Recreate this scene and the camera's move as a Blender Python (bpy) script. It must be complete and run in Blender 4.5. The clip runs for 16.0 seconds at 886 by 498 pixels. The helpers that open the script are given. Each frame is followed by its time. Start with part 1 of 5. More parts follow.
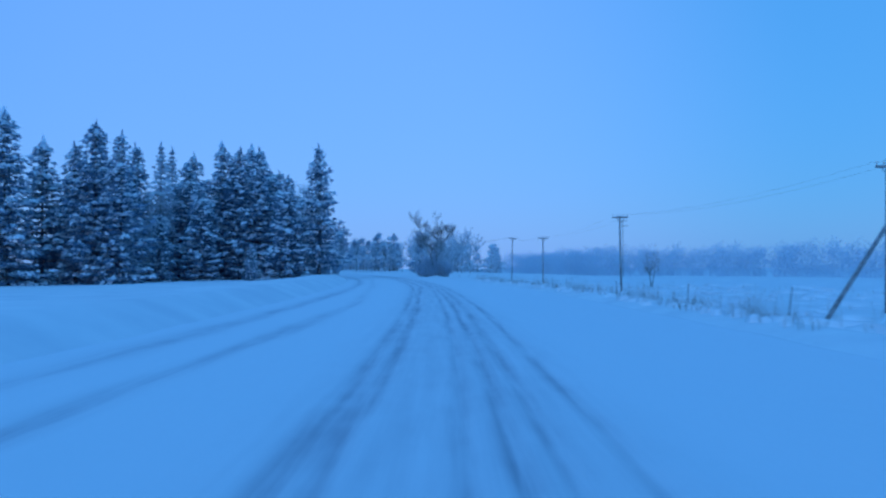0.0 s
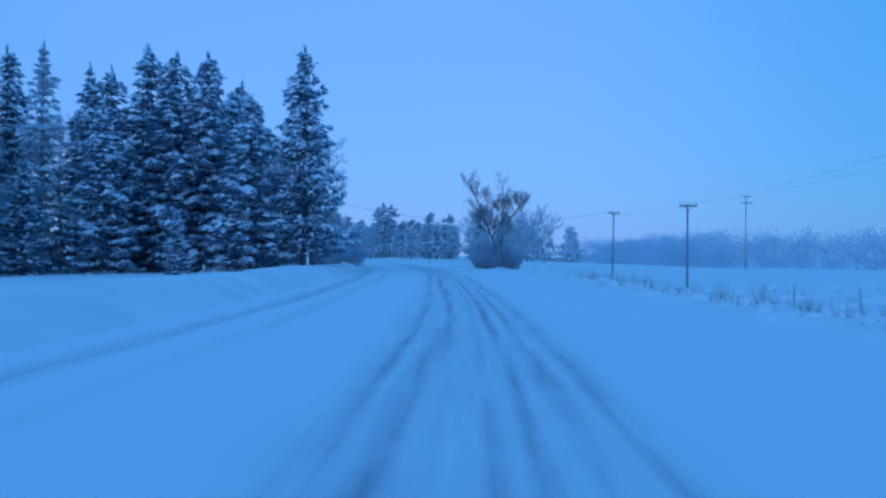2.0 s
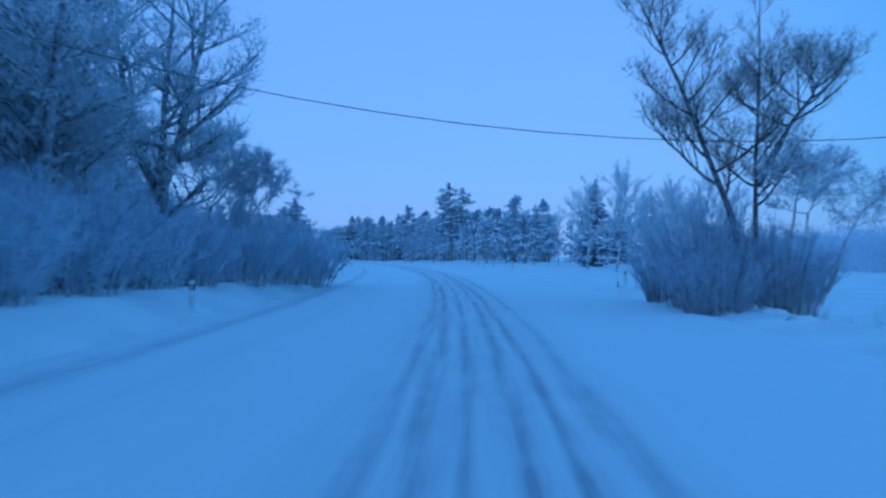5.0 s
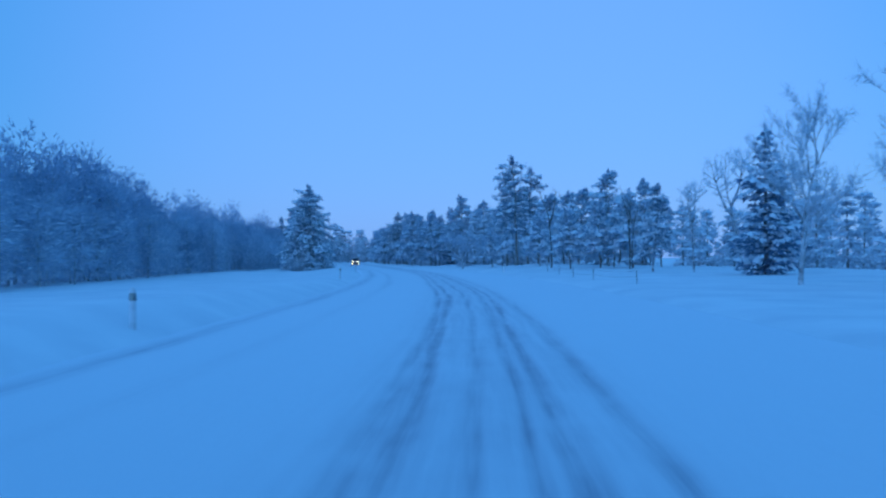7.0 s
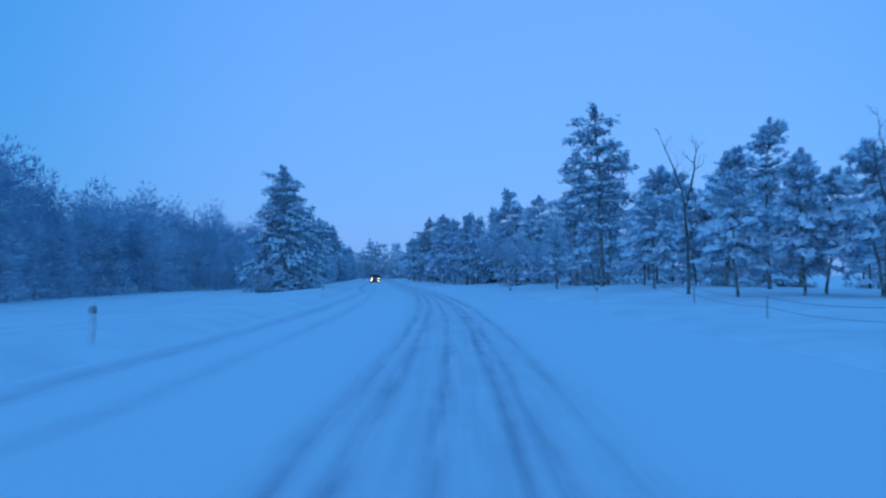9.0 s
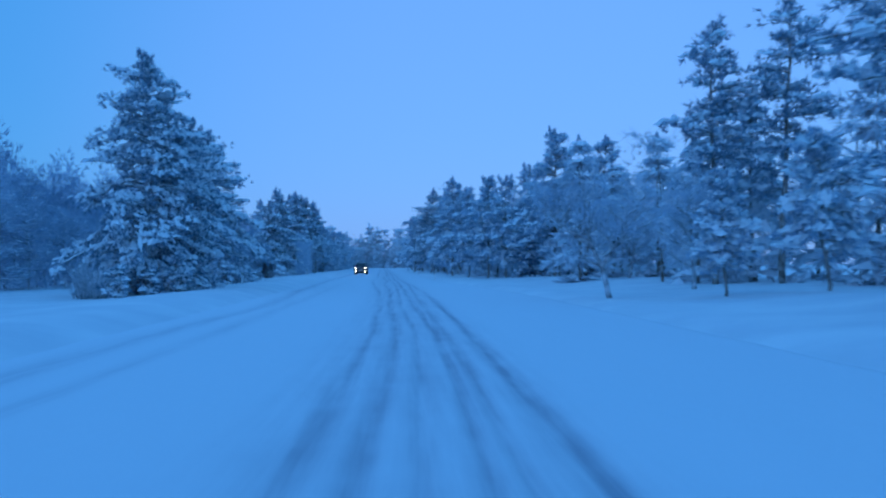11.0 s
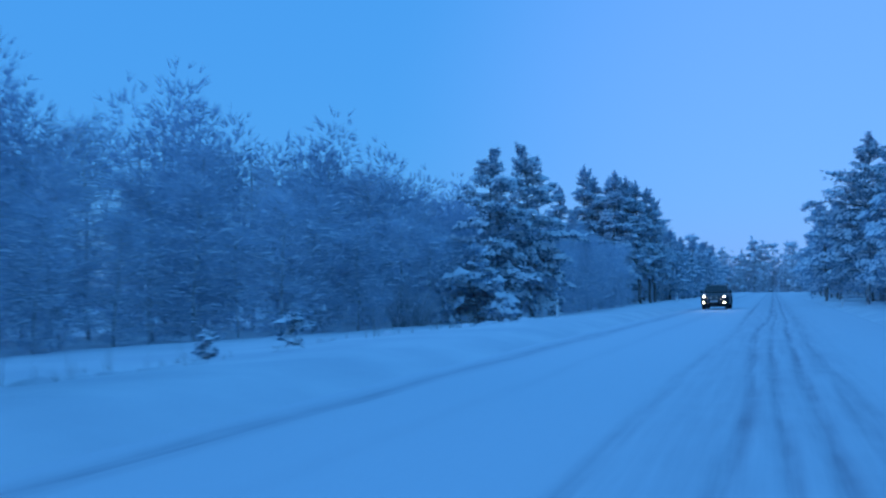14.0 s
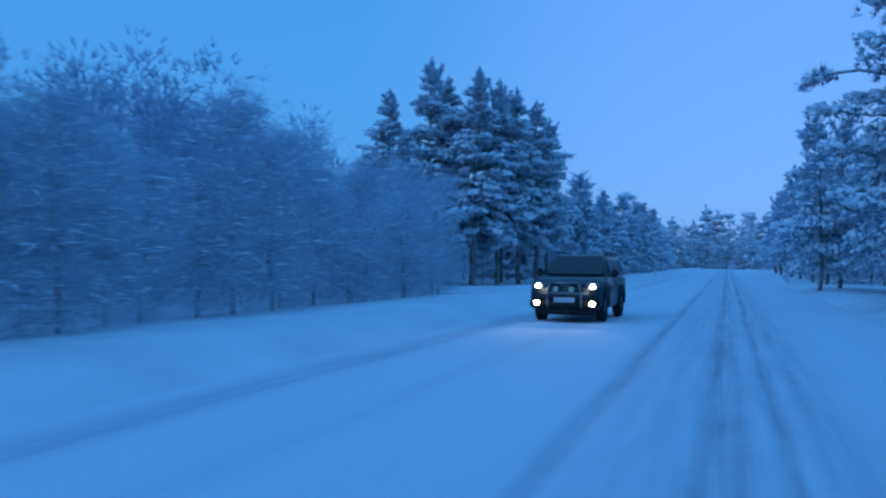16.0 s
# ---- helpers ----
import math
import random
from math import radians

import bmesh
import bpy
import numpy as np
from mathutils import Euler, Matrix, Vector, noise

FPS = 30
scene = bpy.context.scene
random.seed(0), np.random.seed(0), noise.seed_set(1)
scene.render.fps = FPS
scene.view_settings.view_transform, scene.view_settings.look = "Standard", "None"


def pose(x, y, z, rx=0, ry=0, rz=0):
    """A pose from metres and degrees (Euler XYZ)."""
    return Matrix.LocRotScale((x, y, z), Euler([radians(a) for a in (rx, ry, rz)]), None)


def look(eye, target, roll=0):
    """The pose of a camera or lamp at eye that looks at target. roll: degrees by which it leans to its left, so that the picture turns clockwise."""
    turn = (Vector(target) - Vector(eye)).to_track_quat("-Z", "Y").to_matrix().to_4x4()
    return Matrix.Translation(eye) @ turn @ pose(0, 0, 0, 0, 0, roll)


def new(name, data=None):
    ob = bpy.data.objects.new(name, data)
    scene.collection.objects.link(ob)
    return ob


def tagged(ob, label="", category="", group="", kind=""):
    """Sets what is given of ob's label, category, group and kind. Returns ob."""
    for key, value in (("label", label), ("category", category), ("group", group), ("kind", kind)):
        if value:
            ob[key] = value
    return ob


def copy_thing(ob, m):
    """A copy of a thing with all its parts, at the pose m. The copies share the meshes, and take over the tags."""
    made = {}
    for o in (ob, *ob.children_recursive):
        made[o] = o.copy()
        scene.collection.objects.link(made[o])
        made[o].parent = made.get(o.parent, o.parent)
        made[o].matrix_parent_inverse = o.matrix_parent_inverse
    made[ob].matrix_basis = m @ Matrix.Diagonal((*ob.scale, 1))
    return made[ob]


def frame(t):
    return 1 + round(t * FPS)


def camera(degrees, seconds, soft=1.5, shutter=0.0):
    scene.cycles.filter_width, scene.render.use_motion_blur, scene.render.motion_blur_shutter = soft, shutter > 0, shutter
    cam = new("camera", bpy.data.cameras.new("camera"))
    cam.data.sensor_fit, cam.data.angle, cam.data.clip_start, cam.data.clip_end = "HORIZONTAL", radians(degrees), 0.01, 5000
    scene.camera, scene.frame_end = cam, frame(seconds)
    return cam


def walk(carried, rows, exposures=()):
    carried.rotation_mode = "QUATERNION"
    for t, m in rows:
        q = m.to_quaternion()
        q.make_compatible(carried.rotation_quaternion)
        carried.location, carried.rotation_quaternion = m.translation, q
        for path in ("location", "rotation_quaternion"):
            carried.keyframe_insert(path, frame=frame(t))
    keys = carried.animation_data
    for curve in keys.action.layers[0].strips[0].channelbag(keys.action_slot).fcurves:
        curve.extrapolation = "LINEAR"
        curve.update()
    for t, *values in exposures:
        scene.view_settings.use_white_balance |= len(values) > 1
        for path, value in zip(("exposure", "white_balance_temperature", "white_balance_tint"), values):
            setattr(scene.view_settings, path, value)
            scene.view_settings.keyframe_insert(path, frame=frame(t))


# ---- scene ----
cam = camera(49.09, 16.0, soft=2.2, shutter=0.24)
PATH = [
    (0, 0.00, 0.00, 1.29, -0.00, 1.11, -0.14),
    (0.5, 0.07, 11.64, 1.28, 0.92, 0.54, 0.16),
    (1, 0.02, 23.25, 1.28, 1.89, 0.30, 0.40),
    (1.5, -0.15, 34.84, 1.28, 3.22, 0.38, 0.20),
    (2, -0.44, 46.41, 1.29, 3.73, 0.36, 0.40),
    (2.5, -0.86, 57.95, 1.32, 4.37, 0.21, 0.25),
    (3, -1.43, 69.46, 1.36, 5.31, -0.16, 0.06),
    (3.5, -2.15, 80.97, 1.40, 5.83, -0.02, -0.43),
    (4, -3.04, 92.48, 1.44, 7.13, 0.44, -0.42),
    (4.5, -4.10, 104.00, 1.46, 8.23, 0.42, 0.15),
    (5, -5.35, 115.50, 1.47, 8.96, 0.38, 0.19),
    (5.5, -6.79, 126.97, 1.47, 9.84, 0.35, 0.13),
    (6, -8.39, 138.40, 1.46, 10.83, 0.36, -0.01),
    (6.5, -10.16, 149.79, 1.44, 11.84, 0.43, -0.20),
    (7, -12.10, 161.12, 1.43, 12.82, 0.58, -0.45),
    (7.5, -14.19, 172.40, 1.42, 13.72, 0.83, -0.70),
    (8, -16.45, 183.62, 1.41, 14.46, 1.22, -0.77),
    (8.5, -18.90, 194.78, 1.40, 14.76, 1.31, -0.51),
    (9, -21.54, 205.91, 1.40, 15.50, 1.57, -0.16),
    (9.5, -24.39, 216.99, 1.39, 15.00, 1.52, 0.02),
    (10, -27.42, 228.04, 1.39, 14.24, 1.31, 0.07),
    (10.5, -30.62, 239.06, 1.39, 14.22, 1.06, -0.01),
    (11, -33.99, 250.04, 1.39, 15.92, 0.92, -0.19),
    (11.5, -37.50, 260.97, 1.40, 20.34, 1.02, -0.48),
    (12, -41.13, 271.87, 1.41, 28.45, 1.50, -0.82),
    (12.5, -44.85, 282.73, 1.42, 32.46, 4.00, -0.72),
    (13, -48.62, 293.55, 1.43, 36.46, 2.82, -1.01),
    (13.5, -52.43, 304.30, 1.44, 37.81, 3.89, -0.89),
    (14, -56.24, 314.97, 1.44, 38.25, 2.53, -0.70),
    (14.5, -60.04, 325.55, 1.45, 37.73, 2.11, -0.20),
    (15, -63.80, 336.06, 1.46, 37.39, 1.59, 0.14),
    (15.5, -67.48, 346.52, 1.48, 37.05, 0.91, 0.43),
    (16, -71.09, 356.95, 1.51, 35.82, 0.62, 0.85),
]
walk(cam, [(t, pose(x, y, z, 90 + pitch, -roll, yaw)) for t, x, y, z, yaw, pitch, roll in PATH],
     [(0.0, 0.05), (5.0, 0.08), (9.0, 0.05), (11.5, 0.08), (12.5, 0.13), (13.2, 0.17), (14.0, 0.11), (16.0, 0.02)])

# ---- light: blue dusk under a closed snow sky ----
world = bpy.data.worlds.new("overcast_dusk")
scene.world = world
world.use_nodes = True
wn, wl = world.node_tree.nodes, world.node_tree.links
wn.clear()
sky = wn.new("ShaderNodeTexSky")
sky.sky_type, sky.sun_disc = "NISHITA", False
sky.sun_elevation, sky.sun_rotation = radians(5), radians(200)
sky.air_density, sky.dust_density, sky.ozone_density = 1.0, 0.5, 4.0
clear = wn.new("ShaderNodeBackground")
clear.inputs[1].default_value = 0.05
wl.new(sky.outputs[0], clear.inputs[0])
# closed cloud: an even sheet, a little paler and more violet low over the road's far end, to mimic lens vignetting
geo = wn.new("ShaderNodeTexCoord")
dot = wn.new("ShaderNodeVectorMath")
dot.operation = "DOT_PRODUCT"
dot.inputs[1].default_value = Vector((-0.17, 0.95, 0.13)).normalized()
wl.new(geo.outputs["Generated"], dot.inputs[0])
cramp = wn.new("ShaderNodeValToRGB")
cramp.color_ramp.interpolation = "EASE"
cramp.color_ramp.elements[0].position, cramp.color_ramp.elements[0].color = 0.85, (0.046, 0.270, 0.715, 1)
cramp.color_ramp.elements[1].position, cramp.color_ramp.elements[1].color = 1.0, (0.126, 0.332, 0.850, 1)
wl.new(dot.outputs["Value"], cramp.inputs[0])
cloud = wn.new("ShaderNodeBackground")
cloud.inputs[1].default_value = 1.02
wl.new(cramp.outputs[0], cloud.inputs[0])
both = wn.new("ShaderNodeAddShader")
wl.new(clear.outputs[0], both.inputs[0])
wl.new(cloud.outputs[0], both.inputs[1])
wout = wn.new("ShaderNodeOutputWorld")
wl.new(both.outputs[0], wout.inputs[0])

# Broad lamp kept low behind the camera to brighten the tree faces.
sun_data = bpy.data.lights.new("sun", "SUN")
sun_data.energy, sun_data.angle, sun_data.color = 1.6, radians(60), (0.10, 0.27, 0.66)
sun = new("sun", sun_data)
sun.matrix_world = look((-34, -94, 26), (0, 0, 0))
scene.view_settings.exposure = 0.0


# ---- materials ----
def material(name, a, b, scale=4.0, rough=0.8, bump=0.0, bump_scale=30.0, metal=0.0, island=0.0, low=0.35, high=0.65, stretch=(1, 1, 1), thin=0.0, gloss=0.25):
    """A surface that varies between two colours at two scales, with a fine relief."""
    m = bpy.data.materials.new(name)
    m.use_nodes = True
    n, l = m.node_tree.nodes, m.node_tree.links
    p = n["Principled BSDF"]
    p.inputs["Roughness"].default_value, p.inputs["Metallic"].default_value = rough, metal
    p.inputs["Specular IOR Level"].default_value = gloss
    co = n.new("ShaderNodeNewGeometry")
    mp = n.new("ShaderNodeMapping")
    mp.inputs["Scale"].default_value = stretch
    l.new(co.outputs["Position"], mp.inputs["Vector"])
    nz = n.new("ShaderNodeTexNoise")
    nz.inputs["Scale"].default_value, nz.inputs["Detail"].default_value = scale, 6
    l.new(mp.outputs[0], nz.inputs["Vector"])
    rp = n.new("ShaderNodeValToRGB")
    rp.color_ramp.elements[0].position, rp.color_ramp.elements[0].color = low, (*a, 1)
    rp.color_ramp.elements[1].position, rp.color_ramp.elements[1].color = high, (*b, 1)
    fac = nz.outputs["Fac"]
    if island:
        ad = n.new("ShaderNodeMath")
        ad.operation = "MULTIPLY_ADD"
        ad.inputs[1].default_value = island
        sh = n.new("ShaderNodeMath")
        sh.operation = "SUBTRACT"
        sh.inputs[1].default_value = island / 2
        l.new(co.outputs["Random Per Island"], ad.inputs[0])
        l.new(nz.outputs["Fac"], ad.inputs[2])
        l.new(ad.outputs[0], sh.inputs[0])
        fac = sh.outputs[0]
    l.new(fac, rp.inputs[0])
    l.new(rp.outputs[0], p.inputs["Base Color"])
    if bump:
        bz = n.new("ShaderNodeTexNoise")
        bz.inputs["Scale"].default_value, bz.inputs["Detail"].default_value = bump_scale, 4
        l.new(mp.outputs[0], bz.inputs["Vector"])
        bp = n.new("ShaderNodeBump")
        bp.inputs["Strength"].default_value, bp.inputs["Distance"].default_value = bump, 0.05
        l.new(bz.outputs["Fac"], bp.inputs["Height"])
        l.new(bp.outputs[0], p.inputs["Normal"])
    if thin:  # light passes through rime, loose snow and fine twigs
        tr = n.new("ShaderNodeBsdfTranslucent")
        l.new(rp.outputs[0], tr.inputs["Color"])
        mix = n.new("ShaderNodeMixShader")
        mix.inputs[0].default_value = thin
        l.new(p.outputs[0], mix.inputs[1])
        l.new(tr.outputs[0], mix.inputs[2])
        l.new(mix.outputs[0], n["Material Output"].inputs["Surface"])
    return m


def glow(name, colour, strength):
    m = bpy.data.materials.new(name)
    m.use_nodes = True
    p = m.node_tree.nodes["Principled BSDF"]
    p.inputs["Base Color"].default_value = (*colour, 1)
    p.inputs["Emission Color"].default_value = (*colour, 1)
    p.inputs["Emission Strength"].default_value = strength
    return m


def road_snow():
    """Driven snow: loose and white between the wheel tracks, pressed and grey in them."""
    m = bpy.data.materials.new("driven_snow")
    m.use_nodes = True
    n, l = m.node_tree.nodes, m.node_tree.links
    p = n["Principled BSDF"]
    p.inputs["Specular IOR Level"].default_value = 0.25
    uv = n.new("ShaderNodeUVMap")
    uv.uv_map = "lane"
    at = n.new("ShaderNodeAttribute")
    at.attribute_name = "pressed"
    mp = n.new("ShaderNodeMapping")
    mp.inputs["Scale"].default_value = (6.0, 0.22, 1)
    l.new(uv.outputs[0], mp.inputs[0])
    streak = n.new("ShaderNodeTexNoise")
    streak.inputs["Scale"].default_value, streak.inputs["Detail"].default_value = 1.0, 5
    l.new(mp.outputs[0], streak.inputs["Vector"])
    mp2 = n.new("ShaderNodeMapping")
    mp2.inputs["Scale"].default_value = (2.2, 0.9, 1)
    l.new(uv.outputs[0], mp2.inputs[0])
    clod = n.new("ShaderNodeTexNoise")
    clod.inputs["Scale"].default_value, clod.inputs["Detail"].default_value = 1.0, 7
    l.new(mp2.outputs[0], clod.inputs["Vector"])
    # wear = pressed * streaks, broken by clods
    st = n.new("ShaderNodeMapRange")
    st.inputs["From Min"].default_value, st.inputs["From Max"].default_value = 0.30, 0.62
    st.inputs["To Min"].default_value = 0.30
    l.new(streak.outputs["Fac"], st.inputs["Value"])
    cl = n.new("ShaderNodeMapRange")
    cl.inputs["From Min"].default_value, cl.inputs["From Max"].default_value, cl.inputs["To Min"].default_value = 0.3, 0.65, 0.62
    l.new(clod.outputs["Fac"], cl.inputs["Value"])
    m1 = n.new("ShaderNodeMath")
    m1.operation = "MULTIPLY"
    l.new(st.outputs[0], m1.inputs[0])
    l.new(cl.outputs[0], m1.inputs[1])
    m2 = n.new("ShaderNodeMath")
    m2.operation = "MULTIPLY"
    l.new(m1.outputs[0], m2.inputs[0])
    l.new(at.outputs["Fac"], m2.inputs[1])
    rp = n.new("ShaderNodeValToRGB")
    rp.color_ramp.elements[0].position, rp.color_ramp.elements[0].color = 0.0, (0.80, 0.82, 0.86, 1)
    rp.color_ramp.elements[1].position, rp.color_ramp.elements[1].color = 0.85, (0.34, 0.38, 0.45, 1)
    l.new(m2.outputs[0], rp.inputs[0])
    l.new(rp.outputs[0], p.inputs["Base Color"])
    ro = n.new("ShaderNodeMapRange")
    ro.inputs["To Min"].default_value, ro.inputs["To Max"].default_value = 0.85, 0.5
    l.new(m2.outputs[0], ro.inputs["Value"])
    l.new(ro.outputs[0], p.inputs["Roughness"])
    bp = n.new("ShaderNodeBump")
    bp.inputs["Strength"].default_value, bp.inputs["Distance"].default_value = 0.5, 0.05
    l.new(clod.outputs["Fac"], bp.inputs["Height"])
    l.new(bp.outputs[0], p.inputs["Normal"])
    return m


SNOW = material("snow", (0.74, 0.76, 0.80), (0.86, 0.87, 0.89), 0.35, 0.85, 0.35, 2.5)
TREE_SNOW = material("tree_snow", (0.86, 0.88, 0.92), (0.95, 0.955, 0.965), 1.5, 0.85, 0.4, 9.0, thin=0.2)
ROAD = road_snow()
# Needle colours are lifted and blued to stand in for haze.
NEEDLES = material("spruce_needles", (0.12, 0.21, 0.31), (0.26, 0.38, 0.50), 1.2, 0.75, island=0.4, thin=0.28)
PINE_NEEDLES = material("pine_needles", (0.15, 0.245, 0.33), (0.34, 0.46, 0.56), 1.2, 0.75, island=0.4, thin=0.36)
# Frost on these two, paled further in place of distance haze.
FROST_HAZE_NEEDLES = material("frost_haze_needles", (0.29, 0.41, 0.52), (0.55, 0.67, 0.77), 1.0, 0.8, island=0.5, thin=0.42)
RIME_HAZE_NEEDLES = material("rime_haze_needles", (0.50, 0.54, 0.59), (0.78, 0.81, 0.86), 0.7, 0.85, island=0.5, thin=0.45)
BARK = material("dark_bark", (0.06, 0.056, 0.054), (0.22, 0.22, 0.22), 6.0, 0.9, 0.6, 25.0)
PINE_BARK = material("pine_bark", (0.11, 0.09, 0.08), (0.36, 0.33, 0.31), 5.0, 0.9, 0.6, 20.0)
RIMED_BARK = material("rimed_bark", (0.22, 0.22, 0.23), (0.70, 0.72, 0.74), 2.0, 0.9, 0.4, 20.0)
FROSTED_BARK = material("frosted_bark", (0.13, 0.13, 0.14), (0.60, 0.62, 0.65), 3.5, 0.9, 0.5, 20.0)
# Rime, whitened further to stand in for haze.
RIME = material("rimed_twigs", (0.50, 0.53, 0.58), (0.87, 0.88, 0.92), 1.0, 0.85, island=0.7, thin=0.45)
TWIGS = material("bare_twigs", (0.20, 0.20, 0.21), (0.46, 0.47, 0.49), 1.5, 0.9, island=0.5, thin=0.2)
# Wood twig colour, darkened and blued for the shade and haze deeper in.
DARKENED_TWIGS = material("darkened_wood_twigs", (0.30, 0.40, 0.52), (0.50, 0.60, 0.71), 0.12, 0.9, island=0.3, thin=0.5)
# Frosted twigs, paled and blued further in place of haze.
FROST_HAZE_TWIGS = material("frost_haze_wood_twigs", (0.42, 0.50, 0.60), (0.67, 0.75, 0.84), 0.35, 0.9, island=0.35, thin=0.5)
# Far twigs: rime plus a paleness that stands in for haze.
FAR_RIME_HAZE = material("far_rime_haze_wood", (0.66, 0.71, 0.78), (0.78, 0.83, 0.89), 0.03, 0.9, island=0.5, thin=0.5)
# Pole wood: snow dusting, with its contrast paled to stand in for haze.
POLE_WOOD = material("snow_haze_pole_wood", (0.16, 0.16, 0.165), (0.38, 0.385, 0.39), 3.0, 0.9, 0.4, 40.0, stretch=(4, 4, 0.5))
STEEL = material("galvanised_steel", (0.22, 0.23, 0.24), (0.38, 0.39, 0.40), 8.0, 0.45, metal=0.8)
WIRE = material("wire", (0.03, 0.03, 0.032), (0.07, 0.07, 0.075), 2.0, 0.6)
PORCELAIN = material("insulator_porcelain", (0.35, 0.33, 0.31), (0.55, 0.54, 0.52), 5.0, 0.25)
POST_WHITE = material("post_white_plastic", (0.62, 0.63, 0.64), (0.80, 0.81, 0.82), 6.0, 0.5)
# Black band, greyed in its colour to stand in for haze.
BAND = material("haze_greyed_band", (0.05, 0.05, 0.055), (0.30, 0.31, 0.33), 14.0, 0.6)
BLACK = material("black_plastic", (0.012, 0.012, 0.013), (0.035, 0.035, 0.037), 10.0, 0.55)
REFLECTOR = material("reflector", (0.45, 0.42, 0.35), (0.60, 0.58, 0.52), 40.0, 0.15)
GRASS = material("dry_grass", (0.26, 0.25, 0.23), (0.60, 0.60, 0.61), 1.5, 0.9, island=0.7)
CAR_PAINT = material("dark_car_paint", (0.030, 0.034, 0.042), (0.055, 0.060, 0.070), 3.0, 0.3, gloss=0.7)
GLASS_DARK = material("tinted_glass", (0.010, 0.012, 0.015), (0.018, 0.020, 0.024), 2.0, 0.08, gloss=1.0)
RUBBER = material("tyre_rubber", (0.015, 0.015, 0.016), (0.04, 0.04, 0.042), 12.0, 0.85)
CHROME = material("chrome", (0.20, 0.21, 0.22), (0.32, 0.33, 0.34), 5.0, 0.35, metal=1.0)
PLATE = material("plate", (0.55, 0.56, 0.57), (0.68, 0.69, 0.70), 8.0, 0.5)
BEAM = glow("headlamp_glow", (1.0, 0.93, 0.78), 16.0)
FOG = glow("foglamp_glow", (1.0, 0.86, 0.58), 14.0)


# ---- plan: s metres along the drive, o metres to the right of it ----
LINE = [(x, y) for _, x, y, *_ in PATH]
REACH = [0.0]
for (xa, ya), (xb, yb) in zip(LINE, LINE[1:]):
    REACH.append(REACH[-1] + math.hypot(xb - xa, yb - ya))


def lane(s):
    """Place and heading (unit vector) of the drive's line at s."""
    xs, ys = [p[0] for p in LINE], [p[1] for p in LINE]
    if s <= 0:
        return Vector((0, s)), Vector((0, 1))
    if s >= REACH[-1]:
        u = (Vector(LINE[-1]) - Vector(LINE[-5])).normalized()
        return Vector(LINE[-1]) + u * (s - REACH[-1]), u
    h = 3.0
    def at(q):
        q = min(max(q, 0.0), REACH[-1])
        return Vector((float(np.interp(q, REACH, xs)), float(np.interp(q, REACH, ys))))
    a, b = at(s - h), at(s + h)
    return (at(s) * 2 + a + b) / 4 if h < s < REACH[-1] - h else at(s), (b - a).normalized()


def smooth(a, b, v):
    v = min(max((v - a) / (b - a), 0.0), 1.0)
    return v * v * (3 - 2 * v)


def right_edge(s):
    return 6.2 - 2.2 * smooth(290, 345, s)


def height(s, o):
    """The snow's height over the road at (s, o)."""
    e = right_edge(s)
    n = noise.noise(Vector((s * 0.05, o * 0.08, 0.0)))
    n2 = noise.noise(Vector((s * 0.22, o * 0.35, 4.0)))
    if o < 0:
        d = -o - 6.1
        if d <= 0:
            return -0.18
        z = 0.26 * smooth(0, 1.6, d) - 0.18 * (1 - smooth(0, 0.5, d))
        fall = smooth(175, 225, s)
        z -= fall * (0.42 * smooth(1.5, 9, d) + 0.40 * smooth(9, 30, d))
        z -= (1 - smooth(112, 130, s)) * (0.40 * smooth(3.0, 8, d) + 0.34 * smooth(10, 34, d))
        z += (1 - fall) * (0.30 * smooth(0.1, 1.1, d) + 0.10 * (smooth(0, 0.8, d) - smooth(0, 1.6, d)) - 0.22 * smooth(3, 8, d))
    else:
        d = o - e
        if d <= 0:
            return -0.18
        z = 0.10 * smooth(0, 1.0, d) - 0.18 * (1 - smooth(0, 0.5, d))
        low = 1 - smooth(158, 186, s)
        z -= low * (0.75 * smooth(1.0, 6, d) + 0.3 * smooth(10, 50, d))
        hump = smooth(195, 240, s) * (1 - smooth(330, 350, s))
        z += hump * (0.30 * smooth(3, 9, d) - 0.5 * smooth(20, 60, d))
        z -= (1 - low) * (1 - smooth(340, 380, s)) * 0.75 * smooth(26, 50, d)
        z += 0.5 * math.exp(-((s - 268) / 14) ** 2 - ((o - 15) / 6) ** 2)
    k = smooth(0.4, 5, d)
    return z + k * (0.14 * n + 0.05 * n2)


def place(s, o, dz=0.0):
    p, u = lane(s)
    return Vector((p.x + u.y * o, p.y - u.x * o, height(s, o) + dz))


def heading(s):
    u = lane(s)[1]
    return math.degrees(math.atan2(-u.x, u.y))


def mesh(name, verts, faces, mat, smooth_shade=False):
    me = bpy.data.meshes.new(name)
    me.from_pydata([tuple(v) for v in verts] if not isinstance(verts, np.ndarray) else verts.tolist(), [],
                   faces.tolist() if isinstance(faces, np.ndarray) else faces)
    me.materials.append(mat)
    if smooth_shade:
        me.polygons.foreach_set("use_smooth", [True] * len(me.polygons))
    me.update()
    return me


def part(name, bm, mat, parent, label="", shade=False):
    me = bpy.data.meshes.new(name)
    bm.to_mesh(me)
    bm.free()
    me.materials.append(mat)
    if shade:
        me.polygons.foreach_set("use_smooth", [True] * len(me.polygons))
    ob = new(name, me)
    ob.parent = parent
    if label:
        tagged(ob, label)
    return ob


def grid_faces(rows, cols):
    a = np.arange((rows - 1) * cols).reshape(rows - 1, cols)[:, :-1].ravel()
    return np.stack([a, a + 1, a + cols + 1, a + cols], 1)


